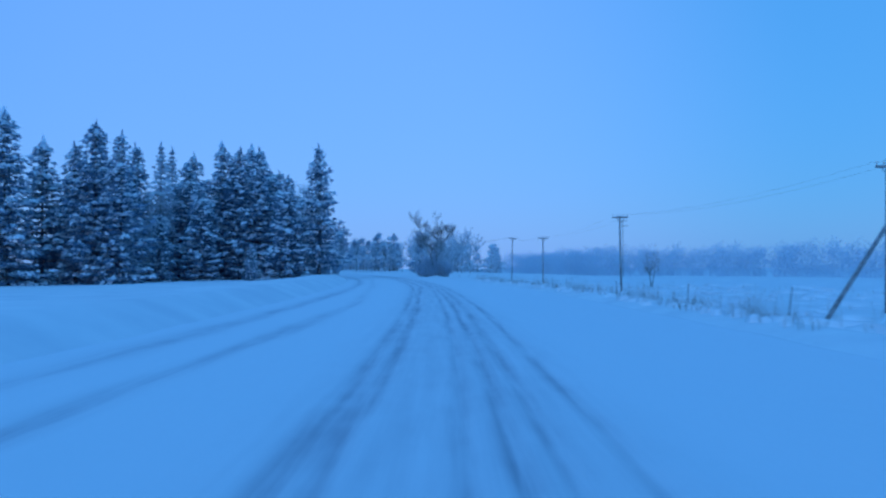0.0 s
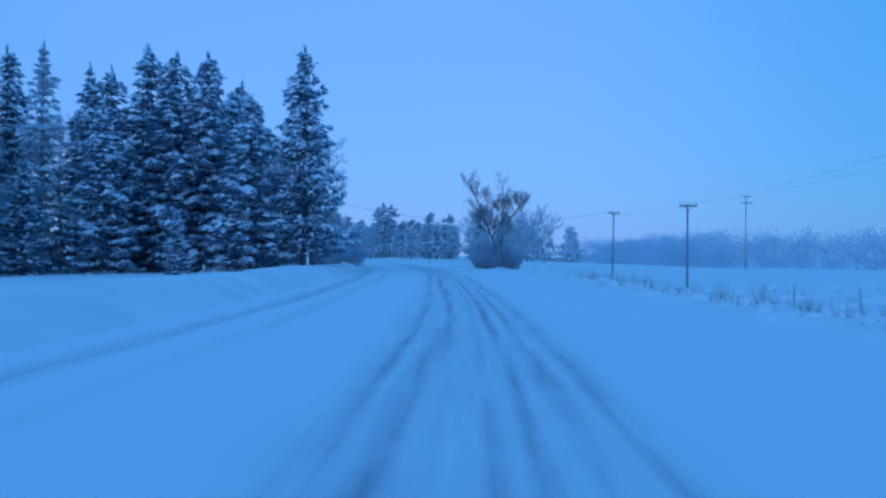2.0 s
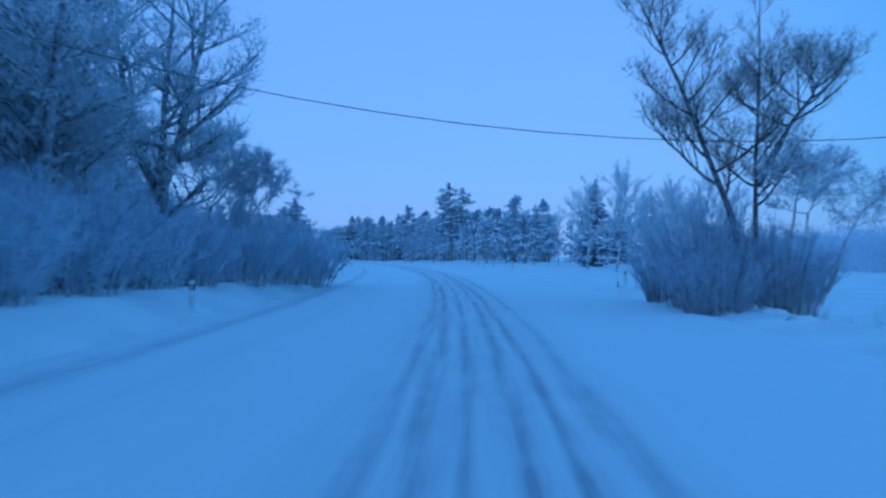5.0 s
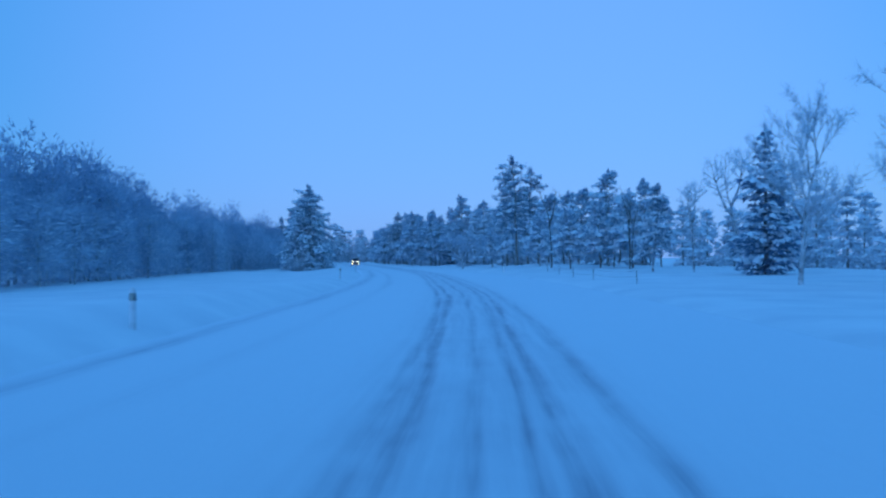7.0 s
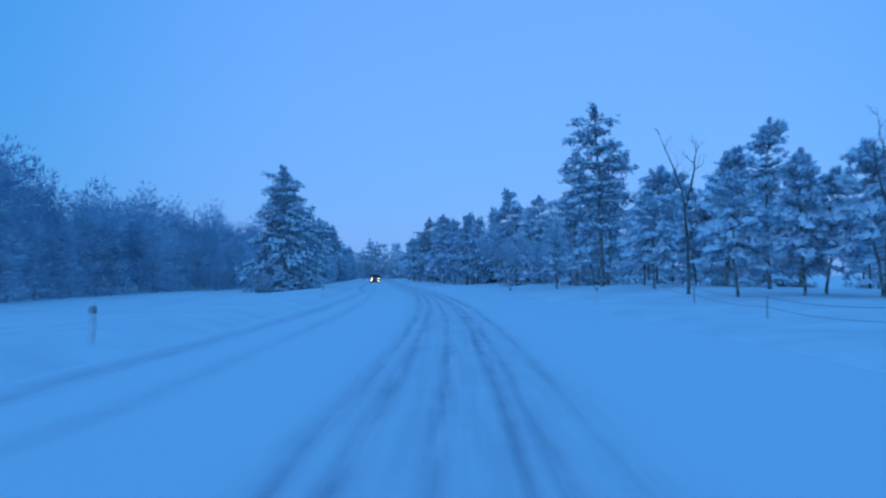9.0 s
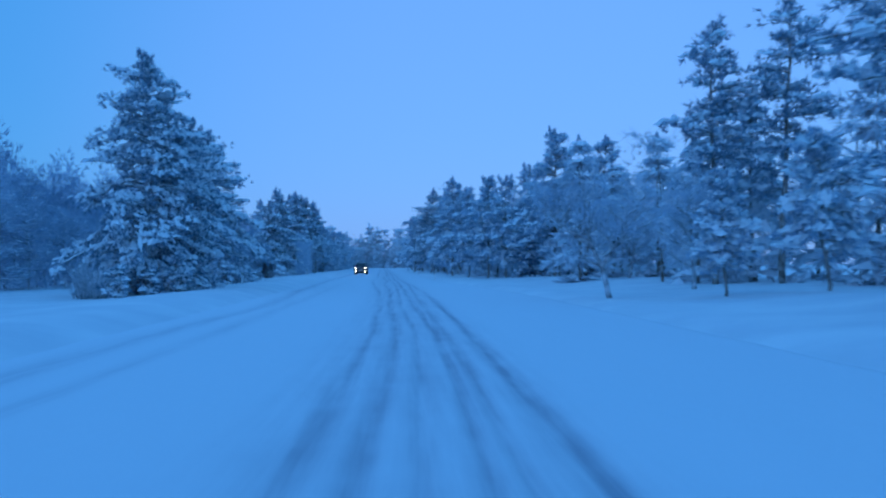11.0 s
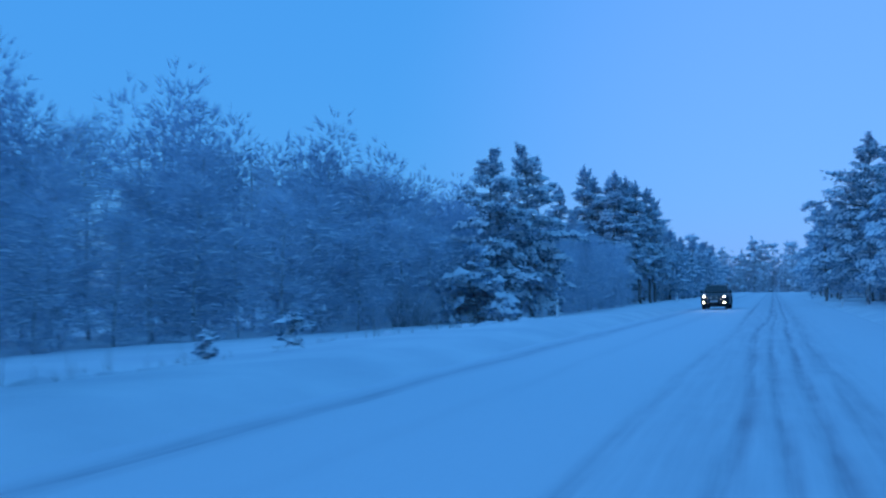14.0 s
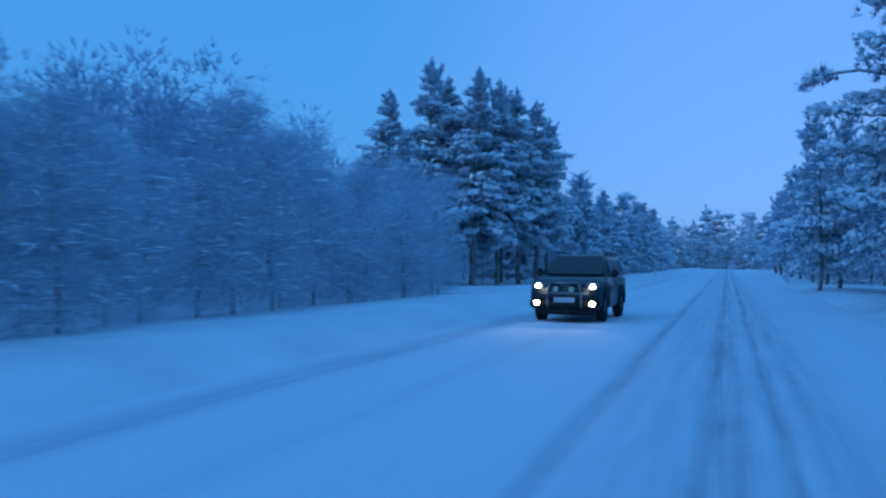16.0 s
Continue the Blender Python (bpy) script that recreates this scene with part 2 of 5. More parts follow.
# ---- ground and road ----
S_ROWS = list(np.arange(-40, 440, 2.0)) + list(np.arange(440, 700, 6.0)) + list(np.arange(700, 1101, 40.0))
offs = [-420, -300, -220, -160, -120, -90, -70, -56, -46, -38, -32, -28] + list(np.arange(-25, -6.0, 0.8)) + [-5.8, -3, 0, 3, 3.9] \
    + list(np.arange(4.2, 25, 0.8)) + [28, 32, 38, 46, 56, 70, 90, 120, 160, 220, 300, 420, 600]
gv = []
for s in S_ROWS:
    p, u = lane(s)
    for o in offs:
        gv.append((p.x + u.y * o, p.y - u.x * o, height(s, o) if abs(o) < 130 else height(s, math.copysign(130, o))))
gf = grid_faces(len(S_ROWS), len(offs)).tolist()
base = len(gv)
gv += [(-4000, -4000, -2.2), (4000, -4000, -2.2), (4000, 4000, -2.2), (-4000, 4000, -2.2)]
gf.append([base, base + 1, base + 2, base + 3])
ground = tagged(new("ground", mesh("ground", gv, [f[::-1] for f in gf], SNOW, True)), "smooth windblown snow over verges and open fields", "snowfield", kind="structure")

# wheel tracks: (s, offset, depth of wear) along each; TRACKS pairs each with its half width
OUTER_LEFT = [(-30, -1.06, 0.7), (45, -1.07, 0.6), (65, -0.85, 0.8), (90, -1.09, 0.6), (112, -0.66, 0.9), (124, -0.79, 0.6), (198, -0.98, 0.9), (216, -1.3, 0.6), (273, -0.66, 0.6), (300, -0.84, 0.6), (322, -1.33, 0.6), (334, -1.41, 0.4), (356, -1.1, 0.25), (368, -1.25, 0.8), (420, -1.3, 0.8)]
INNER_LEFT = [(-30, -0.84, 0.9), (45, -0.76, 0.8), (65, -0.3, 0.9), (90, -0.56, 0.9), (106, -0.33, 1), (126, -0.44, 0.8), (181, -0.69, 1), (198, -0.6, 0.9), (216, -0.92, 0.8), (273, -0.2, 0.6), (286, -0.41, 0.8), (300, -0.34, 0.8), (324, -0.5, 0.5), (334, -0.23, 0.8), (354, -0.5, 0.6), (376, -0.09, 0.9), (420, -0.1, 0.9)]
MIDDLE = [(-30, 0.16, 0.5), (42, 0.09, 0.5), (65, 0.2, 0.4), (90, 0, 0.3), (124, -0.1, 0.7), (181, -0.08, 0.5), (198, 0, 0.6), (216, -0.23, 0.7), (250, 0, 0.5), (273, 0.16, 0.8), (286, -0.08, 0.5), (300, 0.03, 0.8), (322, 0.18, 0.8), (354, -0.02, 1), (376, 0.15, 0.5), (420, 0.1, 0.5)]
INNER_RIGHT = [(-30, 0.43, 1), (65, 0.45, 0.8), (90, 0.36, 1), (112, 0.37, 0.6), (124, 0.37, 0.9), (181, 0.36, 0.7), (198, 0.6, 0.9), (216, 0.45, 0.7), (273, 0.57, 0.9), (286, 0.38, 1), (334, 0.52, 0.9), (354, 0.46, 0.8), (420, 0.55, 1)]
OUTER_RIGHT = [(-30, 0.72, 0.7), (65, 0.77, 0.7), (112, 0.62, 0.7), (124, 0.73, 0.8), (181, 0.6, 0.9), (198, 0.88, 0.7), (216, 0.7, 0.5), (286, 0.77, 0.9), (300, 0.8, 0.7), (322, 1.05, 0.7), (334, 0.9, 0.4), (420, 0.8, 0.3)]
FAR_RIGHT = [(-30, 1.15, 0.5), (42, 1.2, 0.9), (65, 1.15, 0.7), (90, 1.05, 0.8), (112, 1.48, 0.4), (124, 1.14, 0.6), (181, 1.3, 0.8), (216, 1.2, 0.4), (273, 1.24, 1), (300, 1.31, 0.9), (345, 1, 0.2), (420, 1, 0.2)]
ONCOMING_LEFT = [(-30, -5.05, 0.7), (70, -4.75, 0.8), (190, -5.5, 0.6), (275, -5, 0.5), (288, -4.6, 0.5), (305, -5.2, 0.65), (335, -5.35, 0.7), (460, -5, 0.6)]
ONCOMING_RIGHT = [(-30, -3.7, 0.8), (10, -3.45, 0.9), (34, -2.95, 0.6), (50, -3.4, 0.15), (86, -3.75, 0.4), (102, -3.5, 0.4), (120, -3.6, 0.1), (200, -3.7, 0.1), (218, -3.65, 0.35), (280, -3.9, 0.3), (330, -3.6, 0.1), (375, -3.4, 0.25), (460, -3.5, 0.2)]
TRACKS = list(zip((0.12, 0.11, 0.075, 0.085, 0.09, 0.11, 0.3, 0.22), (OUTER_LEFT, INNER_LEFT, MIDDLE, INNER_RIGHT, OUTER_RIGHT, FAR_RIGHT, ONCOMING_LEFT, ONCOMING_RIGHT)))
R_ROWS = list(np.arange(-30, 440, 1.0)) + list(np.arange(440, 1001, 8.0))
R_COLS = np.concatenate([np.arange(-6.5, -1.8, 0.12), np.arange(-1.8, 2.0, 0.045), np.arange(2.0, 6.6, 0.25)])
rv, ruv, rat = [], [], []
for s in R_ROWS:
    p, u = lane(s)
    e = right_edge(s)
    here = []
    for i, (wd, keys) in enumerate(TRACKS):
        ks = [k[0] for k in keys]
        c = float(np.interp(s, ks, [k[1] for k in keys])) + 0.05 * noise.noise(Vector((s * 0.04, i * 7.3, 0))) + 0.025 * noise.noise(Vector((s * 0.17, i * 3.1, 9)))
        a = float(np.interp(s, ks, [k[2] for k in keys])) * max(0.15, 0.78 + 0.40 * noise.noise(Vector((s * 0.05, i * 5.7, 30))))
        here.append((c, wd * (1 + 0.5 * noise.noise(Vector((s * 0.09, i * 2.9, 50)))), a))
    for o0 in R_COLS:
        o = o0 if o0 < 2 else 2 + (o0 - 2) * (e + 0.35 - 2) / 4.5
        w = 0.0
        for c, wd, a in here:
            x = (o - c) / wd
            if -3 < x < 3:
                w += a * math.exp(-x * x)
        w = min(w, 1.0)
        ridge = 0.03 * noise.noise(Vector((s * 0.3, o * 1.3, 2))) + 0.012 * noise.noise(Vector((s * 1.1, o * 5, 7)))
        z = 0.015 - 0.045 * w + ridge - 0.012 * abs(o) / 3 + 0.02
        if o < -5.9:
            z -= 0.3 * smooth(5.9, 6.5, -o)
        if o > e - 0.25:
            z -= 0.3 * smooth(e - 0.25, e + 0.35, o)
        rv.append((p.x + u.y * o, p.y - u.x * o, z))
        ruv.append((o, s))
        rat.append(w + 0.30 * math.exp(-((o - 0.05) / 1.4) ** 4))
me = mesh("road", rv, [f[::-1] for f in grid_faces(len(R_ROWS), len(R_COLS)).tolist()], ROAD, True)
at = me.attributes.new("pressed", "FLOAT", "POINT")
at.data.foreach_set("value", rat)
lay = me.uv_layers.new(name="lane")
flat = np.array(ruv, dtype=np.float32)
idx = np.empty(len(me.loops), dtype=np.int32)
me.loops.foreach_get("vertex_index", idx)
lay.data.foreach_set("uv", flat[idx].ravel())
road = tagged(new("road", me), "snow-covered two-lane road with grey pressed wheel tracks", "road", kind="structure")


# ---- tree making ----
def tube(path, radii, k=5):
    """Verts and faces of a tapering tube along a path."""
    path = np.asarray(path, float)
    radii = np.asarray(radii, float)
    d = np.gradient(path, axis=0)
    d /= np.linalg.norm(d, axis=1, keepdims=True) + 1e-9
    ref = np.where(np.abs(d[:, 2:3]) > 0.9, np.array([[1.0, 0, 0]]), np.array([[0, 0, 1.0]]))
    a = np.cross(d, ref)
    a /= np.linalg.norm(a, axis=1, keepdims=True) + 1e-9
    b = np.cross(d, a)
    ang = np.arange(k) * 2 * np.pi / k
    v = path[:, None] + radii[:, None, None] * (np.cos(ang)[None, :, None] * a[:, None] + np.sin(ang)[None, :, None] * b[:, None])
    n = len(path)
    i, j = np.meshgrid(np.arange(n - 1), np.arange(k), indexing="ij")
    p, q = (i * k + j).ravel(), (i * k + (j + 1) % k).ravel()
    f = np.concatenate([np.stack([p, q, q + k], 1), np.stack([p, q + k, p + k], 1)])
    return v.reshape(-1, 3), f


class Pile:
    """Triangles gathered into one mesh."""

    def __init__(self):
        self.v, self.f, self.n = [], [], 0

    def add(self, v, f):
        self.v.append(v)
        self.f.append(f + self.n)
        self.n += len(v)

    def arrays(self):
        return np.concatenate(self.v), np.concatenate(self.f)

    def mesh(self, name, mat, shade=False):
        return mesh(name, *self.arrays(), mat, shade)


def spikes(rng, p, d, length, width, m, spread, thin=False):
    """At each place of p a tuft of m narrow blades round the way d; thin: of one triangle each."""
    n = len(p)
    p, d = np.repeat(p, m, 0), np.repeat(d, m, 0)
    ln = np.repeat(np.broadcast_to(length, n), m) * rng.uniform(0.6, 1.15, n * m)
    w = np.repeat(np.broadcast_to(width, n), m)
    d = d + rng.normal(0, spread, (n * m, 3))
    d /= np.linalg.norm(d, axis=1, keepdims=True)
    side = np.cross(d, rng.normal(0, 1, (n * m, 3)))
    side /= np.linalg.norm(side, axis=1, keepdims=True) + 1e-9
    mid = p + d * (ln * 0.45)[:, None]
    tip = p + d * ln[:, None]
    if thin:
        v = np.stack([p + side * w[:, None] / 2, p - side * w[:, None] / 2, tip], 1).reshape(-1, 3)
        return v, np.arange(n * m * 3).reshape(-1, 3)
    v = np.stack([p, mid + side * w[:, None] / 2, tip, mid - side * w[:, None] / 2], 1).reshape(-1, 3)
    a = np.arange(n * m) * 4
    return v, np.concatenate([np.stack([a, a + 1, a + 2], 1), np.stack([a, a + 2, a + 3], 1)])


def caps(rng, p, d, length, width, thick, plain=False, tilt=0.0, KR=4):
    """Lumps of lying snow at p, drawn out along d."""
    n = len(p)
    RING = np.array([[math.cos(a), math.sin(a)] for a in np.arange(KR) * 2 * math.pi / KR])
    h = d + (rng.normal(0, tilt, d.shape) if tilt else 0.0)
    h /= np.linalg.norm(h, axis=1, keepdims=True) + 1e-9
    s = np.cross(np.array([0, 0, 1.0]), h)
    s /= np.linalg.norm(s, axis=1, keepdims=True) + 1e-9
    up = np.cross(h, s)
    length, width, thick = (np.broadcast_to(q, n)[:, None, None] for q in (length, width, thick))
    ring = RING[None] * rng.uniform(0.55, 1.45, (n, KR, 1))
    low = p[:, None] + h[:, None] * ring[..., :1] * length + s[:, None] * ring[..., 1:] * width - up[:, None] * thick * rng.uniform(0.2, 0.9, (n, KR, 1))
    midr = p[:, None] + (h[:, None] * ring[..., :1] * length + s[:, None] * ring[..., 1:] * width) * 0.72 + up[:, None] * thick * rng.uniform(0.4, 0.9, (n, KR, 1))
    top = p[:, None] + up[:, None] * thick * 1.05
    if plain:
        v = np.concatenate([low, top], 1).reshape(-1, 3)
        f = np.array([[0, 1, 4], [1, 2, 4], [2, 3, 4], [3, 0, 4]])
        return v, (f[None] + (np.arange(n) * 5)[:, None, None]).reshape(-1, 3)
    v = np.concatenate([low, midr, top], 1).reshape(-1, 3)
    i = np.arange(KR)
    j = (i + 1) % KR
    f = np.concatenate([np.stack([i, j, j + KR], 1), np.stack([i, j + KR, i + KR], 1), np.stack([i + KR, j + KR, np.full(KR, 2 * KR)], 1)])
    return v, (f[None] + (np.arange(n) * (2 * KR + 1))[:, None, None]).reshape(-1, 3)


def tree_thing(name, label, category, parts):
    """An Empty at the tree's foot with its parts: (name, mesh, label)."""
    e = new(name)
    e.empty_display_size = 0.3
    for n, me, lab in parts:
        ob = new(n, me)
        ob.parent = e
        if lab:
            tagged(ob, lab)
        if n == "snow_load":
            tagged(ob, kind="stuff")
    return tagged(e, label, category)


def spruce_parts(seed, h=15.0, r=2.9, snow=0.7, low=0.5, detail=1.0, fine=False):
    rng = np.random.default_rng(seed)
    wood, green, white = Pile(), Pile(), Pile()
    zz = np.linspace(-0.3, h * 0.98, 10)
    sway = np.cumsum(rng.normal(0, 0.03, (10, 2)), 0)
    wood.add(*tube(np.column_stack([sway, zz]), 0.016 * h * (1 - zz / h * 0.97), 7))
    z = low
    P, D, L, W = [], [], [], []
    while z < h - 0.15:
        f = z / h
        reach = 1.36 * r * (1 - f) ** 0.76 * (1 - 0.28 * max(0.0, 0.22 - f) / 0.22) * (0.80 + 0.20 * math.sin(z * 1.9 + seed)) + 0.06
        nb = max(4, int((7 if f < 0.7 else 6) * detail + 0.5))
        a0 = rng.uniform(0, 6.28)
        for i in range(nb):
            a = a0 + 6.283 * i / nb + rng.normal(0, 0.22)
            ln = reach * rng.uniform(0.45, 1.28)
            load = rng.uniform(0, 1) ** 0.6
            fall = rng.uniform(0.25, 0.55) * (1 - f * 0.9) - 0.15 * f
            steps = max(2, int(ln / (0.38 / detail)))
            q = np.linspace(0.12, 1, steps)
            out = np.array([math.cos(a), math.sin(a), 0])
            pts = np.outer(q * ln, out) + np.array([0, 0, z]) + rng.normal(0, 0.05, (steps, 3))
            pts[:, 2] += -fall * ln * q + 0.22 * ln * q ** 2.5
            side = np.array([-out[1], out[0], 0])
            wob = (1.0 - 0.55 * np.abs(q - 0.45)) * 0.30 * min(1, ln)
            for k in (-1, 0, 1):
                pk = pts + side * (k * wob)[:, None] + np.array([0, 0, -0.05 * abs(k)])
                P.append(pk)
                D.append(np.repeat((out + 0.75 * k * side + np.array([0, 0, -0.42]))[None], steps, 0))
                L.append(np.full(steps, 0.54 * (0.28 + 0.72 * min(1.0, ln / 1.3))))
                W.append(np.full(steps, load))
        z += rng.uniform(0.36, 0.60) * (0.75 + 0.5 * (1 - f)) / detail
    P, D, L = np.concatenate(P), np.concatenate(D), np.concatenate(L)
    # leading shoot
    P = np.concatenate([P, [[sway[-1, 0], sway[-1, 1], h - q] for q in (0.75, 0.5, 0.2)]])
    D = np.concatenate([D, [[0, 0, 3.0]] * 3])
    L = np.concatenate([L, [0.95 * detail, 0.8 * detail, 0.7 * detail]])
    W = np.concatenate(W + [np.full(3, 0.4)])
    far = detail < 0.6
    green.add(*spikes(rng, P, D, L / detail, 0.17 / detail, 4, 0.42, True))
    out_q = np.hypot(P[:, 0], P[:, 1]) / (1.36 * r * np.maximum(0.05, 1 - P[:, 2] / h) ** 0.76 + 0.2)
    pick = rng.uniform(0, 1, len(P)) < snow * (0.15 + 0.85 * np.clip(out_q, 0, 1)) * (1.6 if fine else 1.7) * W
    n = pick.sum()
    PW, DW, SW = P[pick], D[pick], np.clip(0.3 + L[pick] / 0.54, 0.5, 1.05)
    if fine or far:
        k = 4 if fine else 3
        PW, DW = np.repeat(PW, k, 0) + rng.normal(0, 0.17 if fine else 0.32, (k * n, 3)) * np.array([1, 1, 0.6]), np.repeat(DW, k, 0)
        SW = np.repeat(SW, k)
    g = SW * rng.uniform(0.35, 1.25, len(PW)) ** 1.3 * (0.5 if fine else 0.46 if far else 1.0)
    white.add(*caps(rng, PW + np.array([0, 0, 0.05]), DW + np.array([0, 0, 0.1]), 0.40 * g / detail, 0.25 * g / detail, (0.14 if fine else 0.13) * g / detail, not fine, 0.22))
    return wood, green, white


def pine_parts(seed, h=11.0, r=3.0, bare=0.15, snow=0.8, detail=1.0):
    """A small or far pine: clumps of needles on crooked boughs, each with its load of snow."""
    rng = np.random.default_rng(seed)
    wood, green, white = Pile(), Pile(), Pile()
    k = 12
    zz = np.linspace(-0.3, h * 0.97, k)
    sway = np.cumsum(rng.normal(0, 0.07, (k, 2)), 0)
    trunk = np.column_stack([sway, zz])
    wood.add(*tube(trunk, 0.013 * h * (1 - 0.9 * np.maximum(zz, 0) / h) + 0.012, 7))
    P, D = [], []
    z = max(0.5, h * bare)
    while z < h * 0.985:
        f = (z / h - bare) / (1 - bare)
        shape = (0.70 + 0.45 * math.sin(min(1, f * 1.25 + 0.22) * math.pi)) * (1 - f) ** 0.55
        nb = int(rng.integers(4, 7))
        a0 = rng.uniform(0, 6.28)
        z_row = z
        for i in range(nb):
            z = min(max(z_row + rng.normal(0, 0.28), 0.3), h * 0.97)
            a = a0 + 6.283 * i / nb + rng.normal(0, 0.35)
            lobe = 1.0 + 0.75 * noise.noise(Vector((math.cos(a) * 1.3 + seed, math.sin(a) * 1.3, z * 0.55)))
            ln = max(0.35, r * 1.18 * shape * rng.uniform(0.55, 1.12) * lobe)
            x0, y0 = (np.interp(z, zz, sway[:, c]) for c in (0, 1))
            out = np.array([math.cos(a), math.sin(a), 0])
            steps = 5
            q = np.linspace(0, 1, steps)
            dip = rng.uniform(-0.55, -0.05) if f < 0.45 else (rng.uniform(-0.35, 0.2) if f < 0.75 else rng.uniform(0.1, 0.7))
            pts = np.array([x0, y0, z]) + np.outer(q * ln, out) + np.column_stack([rng.normal(0, 0.07, (steps, 2)) * ln * 0.5 * q[:, None], dip * ln * q ** 1.6 + 0.22 * ln * q * (1 - 0.3 * q)])
            if detail > 0.7:
                wood.add(*tube(pts, 0.028 * (1 - 0.8 * q) * (0.5 + ln * 0.35) + 0.006, 3))
            nc = max(3 if detail > 0.7 else 1, int(ln * 4.6 * detail))
            t = rng.uniform(0.22, 1.0, nc) ** 0.75
            c = np.stack([np.interp(t, q, pts[:, i2]) for i2 in range(3)], 1)
            c += rng.normal(0, 0.20, (nc, 3)) * np.array([1, 1, 0.45]) * (0.5 + 0.35 * ln)
            P.append(c)
            D.append(np.repeat(out[None], nc, 0) + rng.normal(0, 0.35, (nc, 3)) + np.array([0, 0, 0.30]))
        z = z_row + rng.uniform(0.36, 0.58) * (0.8 + 0.35 * (1 - f)) / detail ** 0.8
    P, D = np.concatenate(P), np.concatenate(D)
    green.add(*spikes(rng, P, D, 0.42 / detail, 0.12 / detail, 5 if detail < 0.7 else 8, 0.75, True))
    pick = rng.uniform(0, 1, len(P)) < snow * 0.92
    g = rng.uniform(0.3, 1.3, pick.sum())
    white.add(*caps(rng, P[pick] + np.array([0, 0, 0.11]), D[pick] * np.array([1, 1, 0.35]), 0.36 * g / detail, 0.26 * g / detail, 0.14 * g / detail ** 0.7, True, 0.22))
    return wood, green, white


def pine_tree(seed, h=11.0, r=3.0, bare=0.15, snow=0.8, full=1.0, lean=0.0, top=0.55, heap=1.0, leaders=3, pad=0.55, dip=0.0, rows=1.0, near=False, arms=()):
    """A Scots pine: crooked boughs that end in flat pads of needle tufts, each pad under its own cake of snow."""
    rng = np.random.default_rng(seed)
    wood, green, white = Pile(), Pile(), Pile()
    k = 12
    zz = np.linspace(-0.3, h * 0.97, k)
    sway = np.cumsum(rng.normal(0, 0.06, (k, 2)), 0) + np.outer((zz / h) ** 2, [lean, 0])
    wood.add(*tube(np.column_stack([sway, zz]), 0.0125 * h * (1 - 0.92 * np.maximum(zz, 0) / h) + 0.012, 7))
    C, D, R = [], [], []

    def bough(o, a, ln, drop, rise):
        out = np.array([math.cos(a), math.sin(a), 0])
        side = np.array([-out[1], out[0], 0])
        q = np.linspace(0, 1, 6)
        pts = o + np.outer(q * ln, out) + np.outer(q, [0, 0, rise * ln]) + np.outer(q ** 2, [0, 0, -drop * ln])
        pts += rng.normal(0, 0.05, (6, 3)) * (ln * q)[:, None]
        wood.add(*tube(pts, (0.014 + 0.013 * ln) * (1 - 0.8 * q) + 0.006, 4))
        if ln > 1.2:
            mids = (pts[1:] + pts[:-1]) / 2
            seg = np.diff(pts, axis=0)
            white.add(*caps(rng, mids + np.array([0, 0, 0.035]), seg, np.linalg.norm(seg, axis=1) * 0.62, 0.035 + 0.015 * ln, 0.04))
        n = max(1, int(round(ln * 1.75 / pad * 0.5 + rng.uniform(0, 0.9))))
        for j in range(n):
            t = 1.0 - (j / max(n, 1)) * (0.72 if ln > 1.0 else 0.5)
            c = np.array([np.interp(t, q, pts[:, i]) for i in range(3)])
            sw = rng.choice((-1, 1)) * rng.uniform(0.1, 0.42) * ln * (1.0 - 0.75 * t) if j else 0.0
            slope = (pts[-1] - pts[-3]) / (np.linalg.norm(pts[-1] - pts[-3]) + 1e-9)
            C.append(c + side * (sw + rng.normal(0, 0.12)) + np.array([0, 0, rng.normal(0.05, 0.08)]))
            D.append(slope + side * rng.normal(0, 0.35))
            R.append(pad * rng.uniform(0.55, 1.2) * min(1.0, 0.55 + 0.3 * ln))

    z = max(0.35, h * bare)
    while z < h * 0.97:
        f = max(0.0, (z / h - bare) / (1 - bare))
        shape = 1.05 * (1 - f ** (1.2 + 1.6 * (0.65 - top))) ** 0.95 * (0.72 + 0.28 * min(1.0, f / 0.2))
        a0 = rng.uniform(0, 6.28)
        nb = int(rng.integers(4, 7))
        for i in range(nb):
            if rng.uniform() > full:
                continue
            zb = min(max(z + rng.normal(0, 0.34), 0.25), h * 0.96)
            a = a0 + 6.283 * i / nb + rng.normal(0, 0.3)
            lobe = 1.0 + 0.85 * noise.noise(Vector((math.cos(a) * 1.4 + seed, math.sin(a) * 1.4, z * 0.55)))
            ln = max(0.3, r * 1.12 * shape * rng.uniform(0.6, 1.1) * lobe)
            o = np.array([np.interp(zb, zz, sway[:, c]) for c in (0, 1)] + [zb])
            drop = (rng.uniform(0.25, 0.6) if f < 0.4 else rng.uniform(0.1, 0.4) if f < 0.75 else rng.uniform(-0.1, 0.15)) + dip
            bough(o, a, ln, drop, 0.18 + 0.35 * f)
        z += rng.uniform(0.42, 0.66) * (0.8 + 0.35 * (1 - f)) / rows
    for zb, a, ln in arms:
        o = np.array([np.interp(zb, zz, sway[:, c]) for c in (0, 1)] + [zb])
        bough(o, radians(a), ln, 0.16, 0.22)
